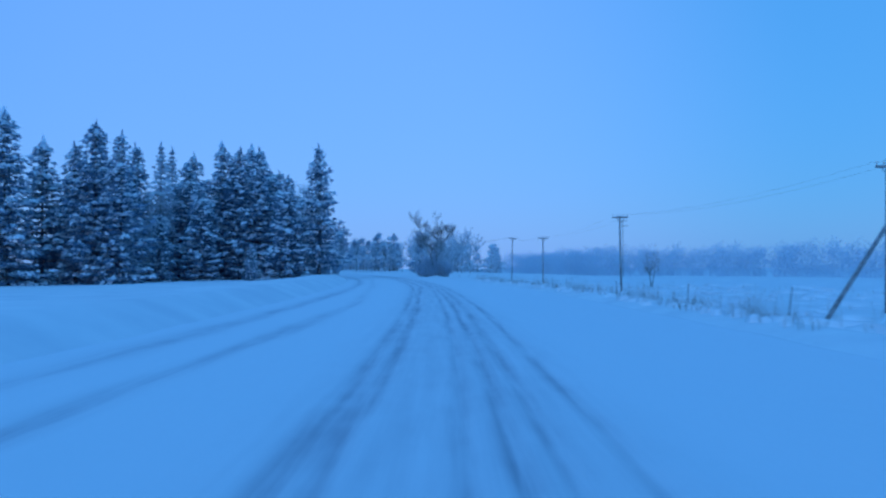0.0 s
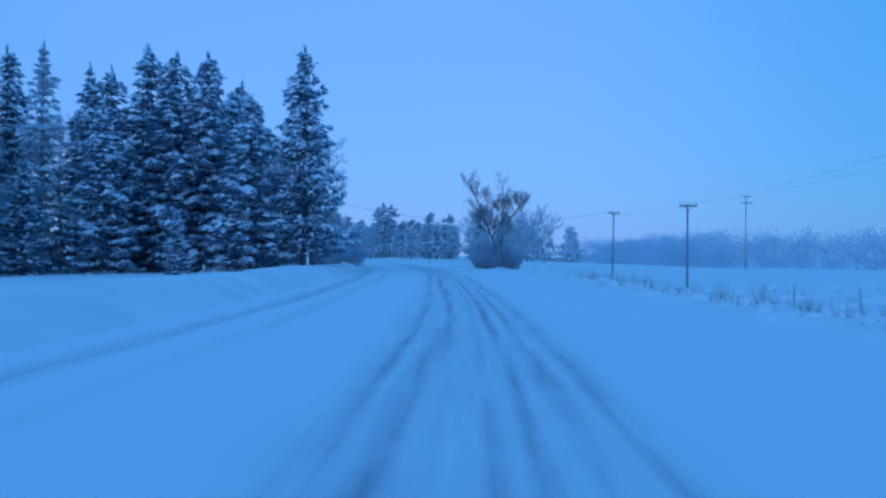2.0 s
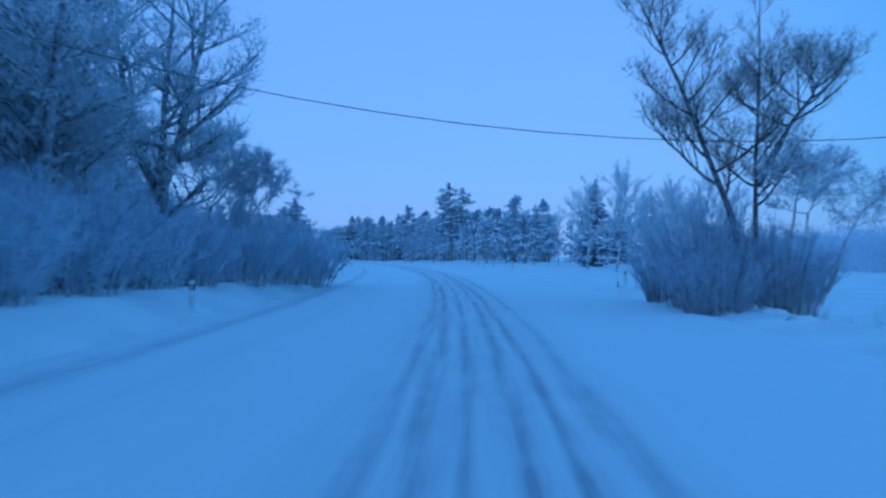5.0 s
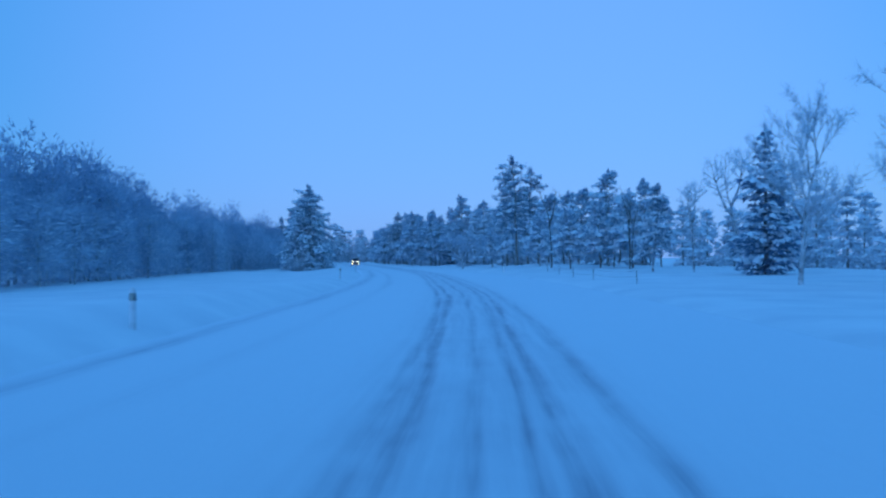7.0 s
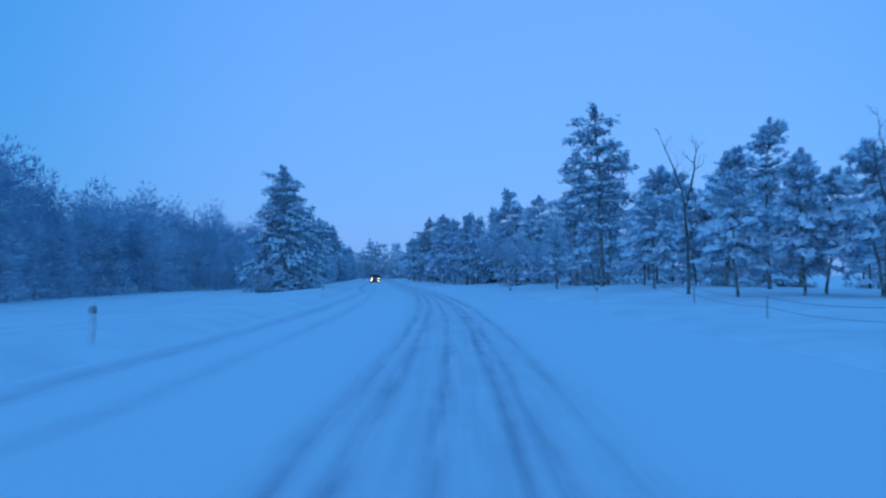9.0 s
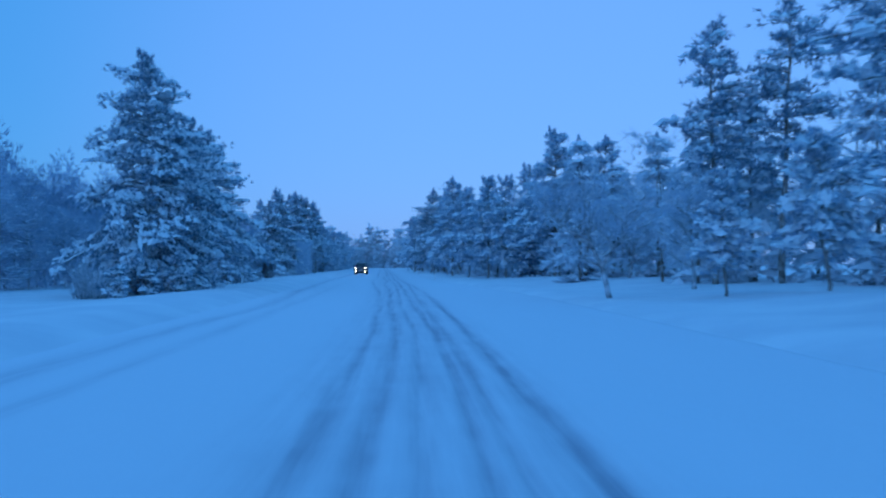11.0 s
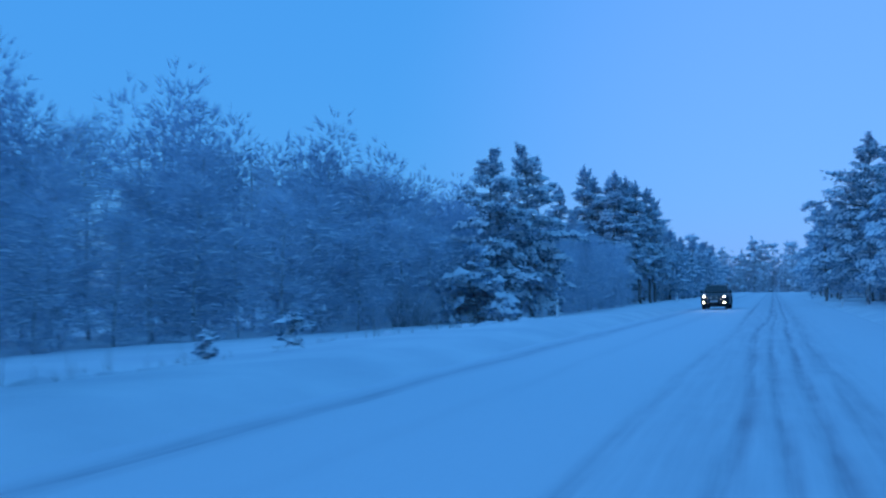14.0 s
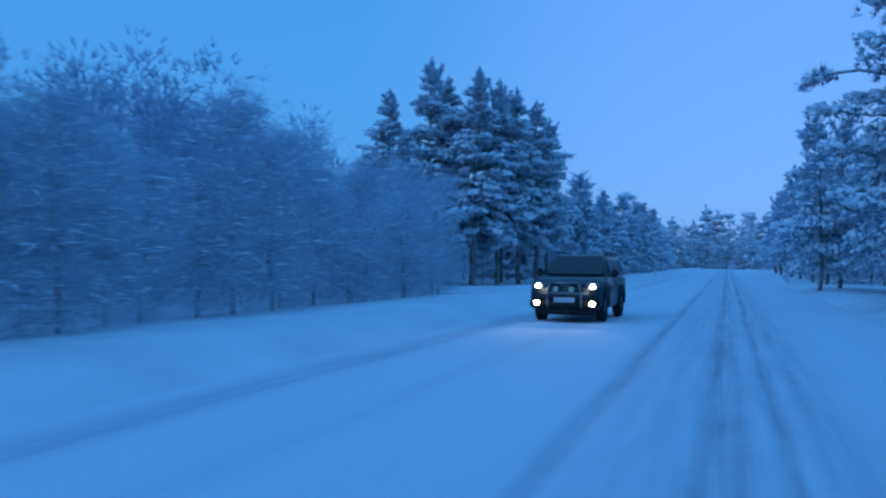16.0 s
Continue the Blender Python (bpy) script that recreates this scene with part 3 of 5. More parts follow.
    # crooked top shoots
    for i in range(leaders + 1):
        zb = h * (0.97 if i == 0 else rng.uniform(0.80, 0.92))
        o = np.array([np.interp(zb, zz, sway[:, c]) for c in (0, 1)] + [zb])
        a, off = rng.uniform(0, 6.28), (0.0 if i == 0 else rng.uniform(0.35, 0.9) * min(1, r / 2.5))
        q = np.linspace(0, 1, 4)
        tip = np.array([math.cos(a) * off, math.sin(a) * off, h * 0.10 if i else h * 0.03])
        pts = o + np.outer(q, tip) + np.outer(q ** 2, [0, 0, 0.25])
        wood.add(*tube(pts, 0.03 * (1 - 0.7 * q), 4))
        for t in (0.45, 0.8, 1.0):
            C.append(np.array([np.interp(t, q, pts[:, c]) for c in range(3)]))
            D.append(np.array([0.2 * math.cos(a), 0.2 * math.sin(a), 1.0]))
            R.append(pad * (0.62 - 0.3 * t) * rng.uniform(0.8, 1.2))
    C, D, R = np.array(C), np.array(D), np.array(R)
    D /= np.linalg.norm(D, axis=1, keepdims=True)
    # needle tufts through each pad, thickest along its rim and underside
    m = 8
    ang, rad = rng.uniform(0, 6.283, (len(C), m)), np.sqrt(rng.uniform(0.05, 1, (len(C), m)))
    sd = np.cross(np.array([0, 0, 1.0]), D)
    sd /= np.linalg.norm(sd, axis=1, keepdims=True) + 1e-9
    flat = D[:, None] * (np.cos(ang) * rad)[..., None] + sd[:, None] * (np.sin(ang) * rad)[..., None]
    TP = C[:, None] + flat * R[:, None, None] * 0.85 + np.array([0, 0, -0.06]) * R[:, None, None] + rng.normal(0, 0.24, (len(C), m, 3)) * R[:, None, None]
    TD = flat * 0.8 + D[:, None] * 0.25 + np.array([0, 0, 0.34])
    green.add(*spikes(rng, TP.reshape(-1, 3), TD.reshape(-1, 3), np.repeat((0.20 if near else 0.26) + (0.14 if near else 0.22) * R, m), 0.042 if near else 0.075, 11 if near else 6, 0.62, True))
    # snow caked over the upper side of most pads, in uneven lumps
    k = 13 if near else 8
    j = np.repeat(np.nonzero(rng.uniform(0, 1, len(C)) < snow)[0], k)
    ang, rad = rng.uniform(0, 6.283, len(j)), np.sqrt(rng.uniform(0, 0.75, len(j)))
    at = D[j] * np.array([1, 1, 0.7]) * (np.cos(ang) * rad)[:, None] + sd[j] * (np.sin(ang) * rad)[:, None]
    cp = C[j] + at * R[j][:, None] + (0.32 - 0.20 * rad ** 2)[:, None] * np.array([0, 0, 1.0]) * R[j][:, None] + rng.normal(0, 0.05, (len(j), 3))
    g = heap * R[j] * rng.uniform(0.20, 0.52, len(j)) * (0.60 if near else 0.92)
    white.add(*caps(rng, cp, D[j] * np.array([1, 1, 0.7]) + at * 0.5, 0.95 * g, 0.52 * g, 0.42 * g, not near, 0.30, 4))
    j = rng.integers(0, len(C), int(len(C) * 2.5 * snow))
    cp = C[j] + rng.normal(0, 0.5, (len(j), 3)) * R[j][:, None] * np.array([1, 1, 0.5])
    g = heap * R[j] * rng.uniform(0.14, 0.32, len(j))
    white.add(*caps(rng, cp, D[j], 0.9 * g, 0.5 * g, 0.3 * g, True, 0.3))
    return wood, green, white


def limb_tree(seed, lines, r0, reach, limbs=14, low=0.3, upturn=0.6, spacing=0.50, twig=0.55, snow=0.0, blade=0.016, tuft=2, round_top=False):
    """A leafless tree drawn limb by limb: each trunk follows a line, side limbs sweep up from it and carry shoots and twigs."""
    rng = np.random.default_rng(seed)
    limbs_p, twigs, white = Pile(), Pile(), Pile()
    TP, TD = [], []

    def curve(o, d, ln, up, steps, wig):
        pts, d = [np.array(o, float)], np.array(d, float)
        for i in range(steps):
            d = d + np.array([0, 0, up / steps]) + rng.normal(0, wig, 3)
            d /= np.linalg.norm(d)
            pts.append(pts[-1] + d * ln / steps)
        return np.array(pts)

    def dress(pts, rad, share):
        if snow and rng.uniform() < snow * share:
            seg = np.diff(pts, axis=0)
            white.add(*caps(rng, (pts[1:] + pts[:-1]) / 2 + np.array([0, 0, rad * 0.8]), seg, np.linalg.norm(seg, axis=1) * 0.6, rad * 0.9 + 0.012, rad * 0.5 + 0.018, True))

    def shoots(pts, rad, level):
        seg = np.linalg.norm(np.diff(pts, axis=0), axis=1)
        total = seg.sum()
        n = max(2, int(total / (spacing * (1.0, 0.8, 0.62)[level])))
        flip = rng.choice((-1, 1))
        acc = np.concatenate([[0], np.cumsum(seg)]) / total
        for i in range(n):
            t = 0.22 + 0.76 * (i + rng.uniform(0.2, 0.8)) / n
            o = np.array([np.interp(t, acc, pts[:, c]) for c in range(3)])
            j = min(int(np.searchsorted(acc, t)), len(pts) - 1)
            tan = pts[j] - pts[j - 1]
            tan = tan / (np.linalg.norm(tan) + 1e-9)
            sd = np.cross(tan, np.array([0, 0, 1.0])) * flip + rng.normal(0, 0.45, 3)
            sd -= sd @ tan * tan
            sd /= np.linalg.norm(sd) + 1e-9
            flip = -flip
            ln = (total * 0.46 * (1.15 - t) + 0.22) * rng.uniform(0.7, 1.2)
            if level == 2:
                ln = min(ln, twig) * rng.uniform(0.7, 1.2)
            d = tan * 0.72 + sd * 0.62
            p = curve(o, d, ln, upturn, 4 if level < 2 else 2, 0.06)
            rr = max(0.006, rad * (1 - 0.7 * t) * 0.55)
            limbs_p.add(*tube(p, rr * np.linspace(1, 0.4, len(p)), 4 if level == 0 else 3))
            dress(p, rr, 1.0 if level < 2 else 0.45)
            if level < 2:
                shoots(p, rr, level + 1)
            else:
                TP.extend([p[-1], (p[0] + p[-1]) / 2])
                TD.extend([p[-1] - p[-2] + np.array([0, 0, 0.1]), p[1] - p[0] + rng.normal(0, 0.1, 3)])

    for line in lines:
        ln_ = np.array(line, float)
        t = np.linspace(0, 1, 12)
        u = np.linspace(0, 1, len(ln_))
        pts = np.stack([np.interp(t, u, ln_[:, c]) for c in range(3)], 1)
        pts[1:-1] = (pts[:-2] + 2 * pts[1:-1] + pts[2:]) / 4
        pts += np.cumsum(rng.normal(0, 0.035, pts.shape), 0) * np.array([1, 1, 0])
        radii = r0 * (1 - 0.92 * t)
        limbs_p.add(*tube(pts, radii, 8))
        dress(pts[2:], r0 * 0.4, 0.6)
        size = np.linalg.norm(pts[-1] - pts[0])
        a = rng.uniform(0, 6.28)
        for i in range(limbs):
            f = low + (0.98 - low) * (i + 0.5) / limbs
            a += 2.4 + rng.normal(0, 0.25)
            o = np.array([np.interp(f, t, pts[:, c]) for c in range(3)])
            g = (f - low) / (1 - low)
            fall = math.sqrt(max(0.05, 1 - (max(0.0, g - 0.25) / 0.78) ** 2)) if round_top else 1 - 0.72 * g
            ln = reach * fall * rng.uniform(0.75, 1.15)
            d = np.array([math.cos(a) * 0.9, math.sin(a) * 0.9, 0.28 + 0.5 * g])
            p = curve(o, d / np.linalg.norm(d), ln, upturn * (1.0 if not round_top else 0.5), 6, 0.07)
            rr = max(0.012, r0 * (1 - 0.9 * f) * 0.62)
            limbs_p.add(*tube(p, rr * np.linspace(1, 0.35, 7), 5))
            dress(p, rr, 1.0)
            shoots(p, rr, 0 if ln > 1.6 else 1)
    twigs.add(*spikes(rng, np.array(TP), np.array(TD), twig * 0.8, blade, tuft, 0.30, True))
    return (limbs_p, twigs, white) if snow else (limbs_p, twigs)


def bare_parts(seed, h=10.0, spread=0.55, stems=1, splits=6, lean=(0, 0), start=0.25, density=1.0, depth=5, wig=0.09, thick=0.014, blade=0.020, tuft=6):
    """A leafless tree: limbs, then twigs with rime on them."""
    rng = np.random.default_rng(seed)
    limbs, twigs = Pile(), Pile()
    TP, TD, TL = [], [], []

    def grow(p, d, ln, rad, level):
        steps = 5 if level < 2 else 4
        pts = [np.array(p, float)]
        dd = np.array(d, float)
        for i in range(steps):
            dd = dd + rng.normal(0, wig + 0.025 * level, 3) + np.array([0, 0, 0.05 if level else 0.0])
            dd /= np.linalg.norm(dd)
            pts.append(pts[-1] + dd * ln / steps)
        pts = np.array(pts)
        rr = rad * np.linspace(1, 0.55 if level < 2 else 0.35, steps + 1)
        limbs.add(*tube(pts, rr, 6 if level == 0 else (4 if level < 3 else 3)))
        if level >= depth - 2:
            m = max(3, int(ln * 6.0 * density))
            t = rng.uniform(0.15, 1, m) * steps
            TP.append(np.stack([np.interp(t, np.arange(steps + 1), pts[:, c]) for c in range(3)], 1))
            TD.append(np.repeat(dd[None], m, 0) + rng.normal(0, 0.6, (m, 3)) + np.array([0, 0, 0.15]))
            TL.append(np.full(m, min(0.75, 0.25 + ln * 0.3)))
        if level < depth - 1:
            nb = max(2, int(round(splits * rng.uniform(0.6, 1.1) * (1 if level else 1.2))))
            for i in range(nb):
                t = rng.uniform(start if level == 0 else 0.25, 1.0) if i else 1.0
                q = np.array([np.interp(t * steps, np.arange(steps + 1), pts[:, c]) for c in range(3)])
                side = rng.normal(0, 1, 3)
                side -= side @ dd * dd
                side /= np.linalg.norm(side)
                nd = dd * (1 - spread * 0.5) + side * spread * rng.uniform(0.7, 1.3) + np.array([0, 0, 0.16])
                grow(q, nd / np.linalg.norm(nd), ln * rng.uniform(0.50, 0.76), rad * rng.uniform(0.42, 0.62), level + 1)

    for k in range(stems):
        a = 6.283 * k / max(stems, 1) + rng.uniform(0, 1)
        tilt = 0.0 if stems == 1 else rng.uniform(0.12, 0.35)
        d = np.array([lean[0] + tilt * math.cos(a), lean[1] + tilt * math.sin(a), 1.0])
        grow((0.18 * (stems > 1) * math.cos(a), 0.18 * (stems > 1) * math.sin(a), -0.25), d / np.linalg.norm(d), h * 0.42, thick * h / math.sqrt(stems), 0)
    P, D, L = np.concatenate(TP), np.concatenate(TD), np.concatenate(TL)
    twigs.add(*spikes(rng, P, D, L * 1.15, blade, tuft, 0.40, True))
    return limbs, twigs


def shrub_parts(seed, h=3.0, r=2.0, stems=60, blade=0.023, tufts=9):
    """A rimed bush: many thin stems from one foot, each with its twigs."""
    rng = np.random.default_rng(seed)
    limbs, twigs = Pile(), Pile()
    TP, TD = [], []
    for i in range(stems):
        a, o = rng.uniform(0, 6.283), math.sqrt(rng.uniform(0, 1))
        foot = np.array([math.cos(a), math.sin(a), 0]) * o * r * 0.62
        out = np.array([math.cos(a), math.sin(a), 0]) * o
        ln = h * rng.uniform(0.6, 1.1) * (1 - 0.25 * o)
        q = np.linspace(0, 1, 5)
        pts = foot + np.outer(q ** 1.2, out * r * 0.56) + np.outer(q, [0, 0, ln]) + np.outer(q ** 3, [0, 0, -0.15 * h * o]) + rng.normal(0, 0.05, (5, 3)) * q[:, None]
        limbs.add(*tube(pts - np.array([0, 0, 0.15]) * (1 - q)[:, None], 0.020 * (1 - 0.75 * q) + 0.004, 3))
        t = rng.uniform(0.12, 1, tufts)
        TP.append(np.stack([np.interp(t, q, pts[:, c]) for c in range(3)], 1))
        TD.append(np.repeat(out[None] * 0.5 + np.array([[0, 0, 0.8]]), tufts, 0) + rng.normal(0, 0.4, (tufts, 3)))
    P, D = np.concatenate(TP), np.concatenate(TD)
    twigs.add(*spikes(rng, P, D, 0.17 * h ** 0.8, blade, 6, 0.5, True))
    return limbs, twigs


def thicket_parts(seed, h=9.0, r=3.0, detail=1.0):
    """A young leafless wood tree, thick with rimed twigs and streaks of snow from top to foot."""
    rng = np.random.default_rng(seed)
    limbs, twigs, white = Pile(), Pile(), Pile()
    zz = np.linspace(-0.3, h * 0.95, 7)
    sway = np.cumsum(rng.normal(0, 0.12, (7, 2)), 0)
    limbs.add(*tube(np.column_stack([sway, zz]), 0.011 * h * (1 - 0.9 * np.maximum(zz, 0) / h) + 0.008, 5))
    nb = int(115 * detail)
    P, D = [], []
    for i in range(nb):
        f = 0.03 + 0.95 * rng.uniform(0, 1) ** 0.86
        z = f * h
        a = rng.uniform(0, 6.283)
        ln = r * max(0.16, math.sqrt(max(0.0, 1 - (max(0.0, f - 0.58) / 0.44) ** 2))) * rng.uniform(0.45, 1.1)
        rise = rng.uniform(-0.05, 0.55) * (0.4 + f) + 0.5 * max(0.0, f - 0.6)
        q = np.linspace(0, 1, 4)
        o = np.array([np.interp(z, zz, sway[:, c]) for c in (0, 1)] + [z])
        out = np.array([math.cos(a), math.sin(a), 0])
        pts = o + np.outer(q * ln, out) + np.outer(q, [0, 0, rise * ln]) + rng.normal(0, 0.10, (4, 3)) * q[:, None]
        if i % 2 == 0 and detail > 0.7:
            limbs.add(*tube(pts, 0.018 * (1 - 0.75 * q) + 0.005, 3))
        m = int((10 if detail > 0.7 else 9) * detail) + 2
        t = rng.uniform(0.15, 1, m)
        P.append(np.stack([np.interp(t, q, pts[:, c]) for c in range(3)], 1) + rng.normal(0, 0.28, (m, 3)))
        D.append(np.repeat((out + np.array([0, 0, rise * 0.5]))[None], m, 0) + rng.normal(0, 0.55, (m, 3)) * np.array([1, 1, 0.7]))
    P, D = np.concatenate(P), np.concatenate(D)
    twigs.add(*spikes(rng, P, D, 0.85 if detail > 0.7 else 1.0, 0.021 if detail > 0.7 else 0.042, 5 if detail > 0.7 else 9, 0.55, True))
    pick = rng.uniform(0, 1, len(P)) < (0.40 if detail > 0.7 else 0.10) * np.clip((1.02 - P[:, 2] / h) * 3, 0, 1)
    g = rng.uniform(0.5, 1.4, pick.sum())
    white.add(*caps(rng, P[pick] + np.array([0, 0, 0.05]), D[pick] * np.array([1, 1, 0.3]), 0.34 * g, 0.060 * g, 0.04 * g, True))
    return limbs, twigs, white


def stand(s, o, size=1.0, turn=0.0, dz=-0.05):
    return pose(*place(s, o, dz), 0, 0, turn) @ Matrix.Scale(size, 4)


def set_out(ob, spots):
    """The first spot takes the thing itself, the others copies. Spots: (s, o, size, turn)."""
    for i, (s, o, size, turn) in enumerate(spots):
        m = stand(s, o, size, turn)
        if i == 0:
            first = m
        else:
            copy_thing(ob, m)
    ob.matrix_basis = first


# ---- the spruce grove ----
SPRUCE_LABEL = "tall dark spruce loaded with clumps of fresh snow"
def spruce(seed, h, r, snow, low, label=SPRUCE_LABEL, needles=NEEDLES, fine=False):
    w, g, c = spruce_parts(seed, h, r, snow, low, fine=fine)
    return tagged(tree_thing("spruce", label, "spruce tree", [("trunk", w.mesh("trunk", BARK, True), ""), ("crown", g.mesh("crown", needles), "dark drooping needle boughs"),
                                                      ("snow_load", c.mesh("snow_load", TREE_SNOW, True), "white snow lying on the boughs")]), group="spruces of the roadside grove")


set_out(spruce(16, 15.4, 2.9, 1.0, 1.2, fine=True), [(113.8, -9.3, 0.97, 0)])
set_out(spruce(11, 15.6, 2.9, 0.95, 0.6), [(119, -19.5, 0.9, 77), (115.6, -16.2, 0.98, 140), (103.4, -29.5, 1.0, 60), (117, -30.5, 1.02, 200), (98, -46, 1.02, 20)])
set_out(spruce(12, 15.8, 3.4, 0.9, 0.7), [(121, -24.5, 0.95, 310), (116.4, -20.6, 1.0, 30), (124.1, -17.8, 1.03, 250), (108, -38.5, 0.99, 170), (100, -40, 1.10, 40), (100, -52, 1.0, 300)])
set_out(spruce(13, 15.5, 3.3, 0.85, 0.6), [(120.5, -15.2, 0.85, 280), (115.4, -18.6, 0.99, 80), (141.0, -17.6, 1.12, 10), (106, -34.5, 0.96, 220), (104.5, -32.3, 1.10, 120), (104, -43, 0.98, 130)])
set_out(spruce(14, 13.6, 3.2, 0.9, 0.5), [(123, -21, 0.9, 120), (112, -22.5, 0.8, 20), (117, -24.6, 1.0, 15), (126.6, -14.4, 0.98, 110), (120, -13.2, 0.62, 210), (112.4, -12.8, 0.86, 330), (106.8, -16.4, 0.30, 40), (104, -48, 0.9, 70), (109, -26.5, 0.55, 300)])
wl_, wg_, wc_ = spruce_parts(21, 15.8, 1.9, 0.25, 1.5, 0.8)
larch = tagged(tree_thing("larch", "slim pale larch grey with rime, standing among spruces", "larch tree",
                          [("trunk", wl_.mesh("trunk", RIMED_BARK, True), ""), ("crown", wg_.mesh("crown", RIME), "thin rimed boughs"), ("snow_load", wc_.mesh("snow_load", TREE_SNOW, True), "")]), group="larches")
set_out(larch, [(114.5, -27.3, 1.0, 0), (126, -36, 1.0, 90), (128, -28, 1.03, 190)])

# ---- leafless trees and bushes beside the grove ----
def bare_tree(name, label, seed, limb_mat, twig_mat, group, **kw):
    a, b = bare_parts(seed, **kw)
    return tagged(tree_thing(name, label, "bare tree", [("trunk", a.mesh("trunk", limb_mat, True), ""), ("crown", b.mesh("crown", twig_mat), "fine leafless twigs")]), group=group)


def limbed(name, label, seed, limb_mat, twig_mat, group, lines, **kw):
    pl = limb_tree(seed, lines, **kw)
    parts = [("trunk", pl[0].mesh("trunk", limb_mat, True), ""), ("crown", pl[1].mesh("crown", twig_mat), "fine leafless twigs")]
    if len(pl) > 2:
        parts.append(("snow_load", pl[2].mesh("snow_load", TREE_SNOW, True), "snow lying along the limbs"))
    return tagged(tree_thing(name, label, "bare tree", parts), group=group)


ash_l = limbed("ash_tree", "tall leafless ash with a rounded crown, snow along its dark limbs", 21, FROSTED_BARK, RIME, "rimed ashes by the left verge",
               [[(0, 0, -0.3), (0.1, 0, 2.4), (0.0, 0.1, 4.4), (0.3, 0.0, 7.0), (0.4, 0, 10.4)], [(0.05, 0, 2.4), (-0.8, 0.2, 4.2), (-1.4, 0.3, 6.6), (-1.6, 0.3, 9.6)], [(0.05, 0, 2.6), (0.8, -0.2, 4.6), (1.3, -0.2, 7.0), (1.5, -0.2, 9.6)]],
               r0=0.19, reach=2.5, limbs=15, low=0.12, upturn=0.45, spacing=0.32, twig=0.6, snow=0.9, blade=0.018, tuft=3, round_top=True)
set_out(ash_l, [(152.0, -11.2, 1.30, 0), (145.0, -12.6, 1.30, 150), (158.5, -15.5, 0.85, 100), (149.5, -17.5, 1.22, 210)])
ash_m = limbed("ash_tree", "many-stemmed leafless ash fanning out white-rimed limbs", 24, FROSTED_BARK, RIME, "rimed ashes by the left verge",
               [[(0, 0, -0.3), (-0.3, 0, 2.8), (-1.0, 0.1, 5.5), (-1.7, 0.1, 9.2)], [(0.1, 0.1, -0.3), (0.0, 0.2, 3.0), (-0.3, 0.5, 6.0), (-0.5, 0.8, 10.4)], [(0.2, 0, -0.3), (0.5, 0, 3.0), (1.1, -0.1, 6.0), (1.5, -0.1, 10.0)], [(0.3, -0.1, -0.3), (1.0, -0.2, 2.8), (1.8, -0.3, 5.6), (2.3, -0.3, 8.6)]],
               r0=0.13, reach=2.7, limbs=13, low=0.30, upturn=0.5, spacing=0.36, twig=0.6, snow=0.9, blade=0.018, tuft=3, round_top=True)
set_out(ash_m, [(148.0, -14.6, 1.25, 0), (142.5, -17.5, 1.2, 120)])
mid = bare_tree("bare_tree", "small leafless tree thick with rimed twigs", 32, RIMED_BARK, RIME, "leafless trees by the left verge", h=9.0, spread=0.6, splits=5, depth=5, density=1.8, start=0.1)
set_out(mid, [(160, -9.4, 0.72, 0), (157, -11.0, 0.9, 140)])


def shrub(label, seed, group, limb_mat=TWIGS, twig_mat=RIME, **kw):
    a, b = shrub_parts(seed, **kw)
    return tagged(tree_thing("shrub", label, "shrub", [("brushwood", a.mesh("brushwood", limb_mat), "bundle of thin stems"), ("crown", b.mesh("crown", twig_mat), "rimed twigs")]), group=group)


hedge = shrub("dense brushwood bush powdered with rime", 41, "bushes along the left verge", h=3.4, r=2.2, stems=90, tufts=15, limb_mat=RIMED_BARK, twig_mat=FROST_HAZE_TWIGS)
set_out(hedge, [(125, -8.60, 0.9, 0), (129, -8.80, 0.945, 60), (133, -9.00, 0.9, 130), (137, -9.00, 0.95, 200), (141, -8.80, 0.84, 260), (128, -13.5, 1.25, 20), (134, -14.2, 1.3, 80), (140, -13.5, 1.2, 150),
                (121, -9.20, 0.81, 310), (123, -8.70, 0.81, 40), (127, -8.60, 0.855, 100), (144, -8.30, 0.765, 20), (148.5, -7.5, 0.81, 220), (152.5, -7.2, 0.765, 15), (156, -6.9, 0.855, 75), (159.5, -6.6, 0.81, 175), (163, -6.9, 0.72, 280), (146.5, -12.5, 0.9, 40)])
frosty = shrub("tall bush white with rime beside the road", 42, "bushes along the left verge", h=5.0, r=2.6, stems=90, tufts=9)
set_out(frosty, [(144, -16.5, 1.1, 0), (150, -16, 1.1, 50), (131, -13.4, 1.0, 0), (137, -14.4, 1.05, 90), (126, -14.5, 0.95, 200), (143, -13.6, 1.0, 300), (154, -12.5, 1.0, 30), (121.5, -14, 0.8, 60),
                (371.5, -16.0, 0.45, 90), (365.5, -16.5, 0.5, 300),
                (299, -14.2, 0.45, 220), (305, -10.9, 0.32, 100), (310, -13.0, 0.42, 20), (316, -13.2, 0.45, 280), (319.5, -12.0, 0.38, 60), (325, -11.6, 0.36, 140), (331, -12.8, 0.42, 330)])

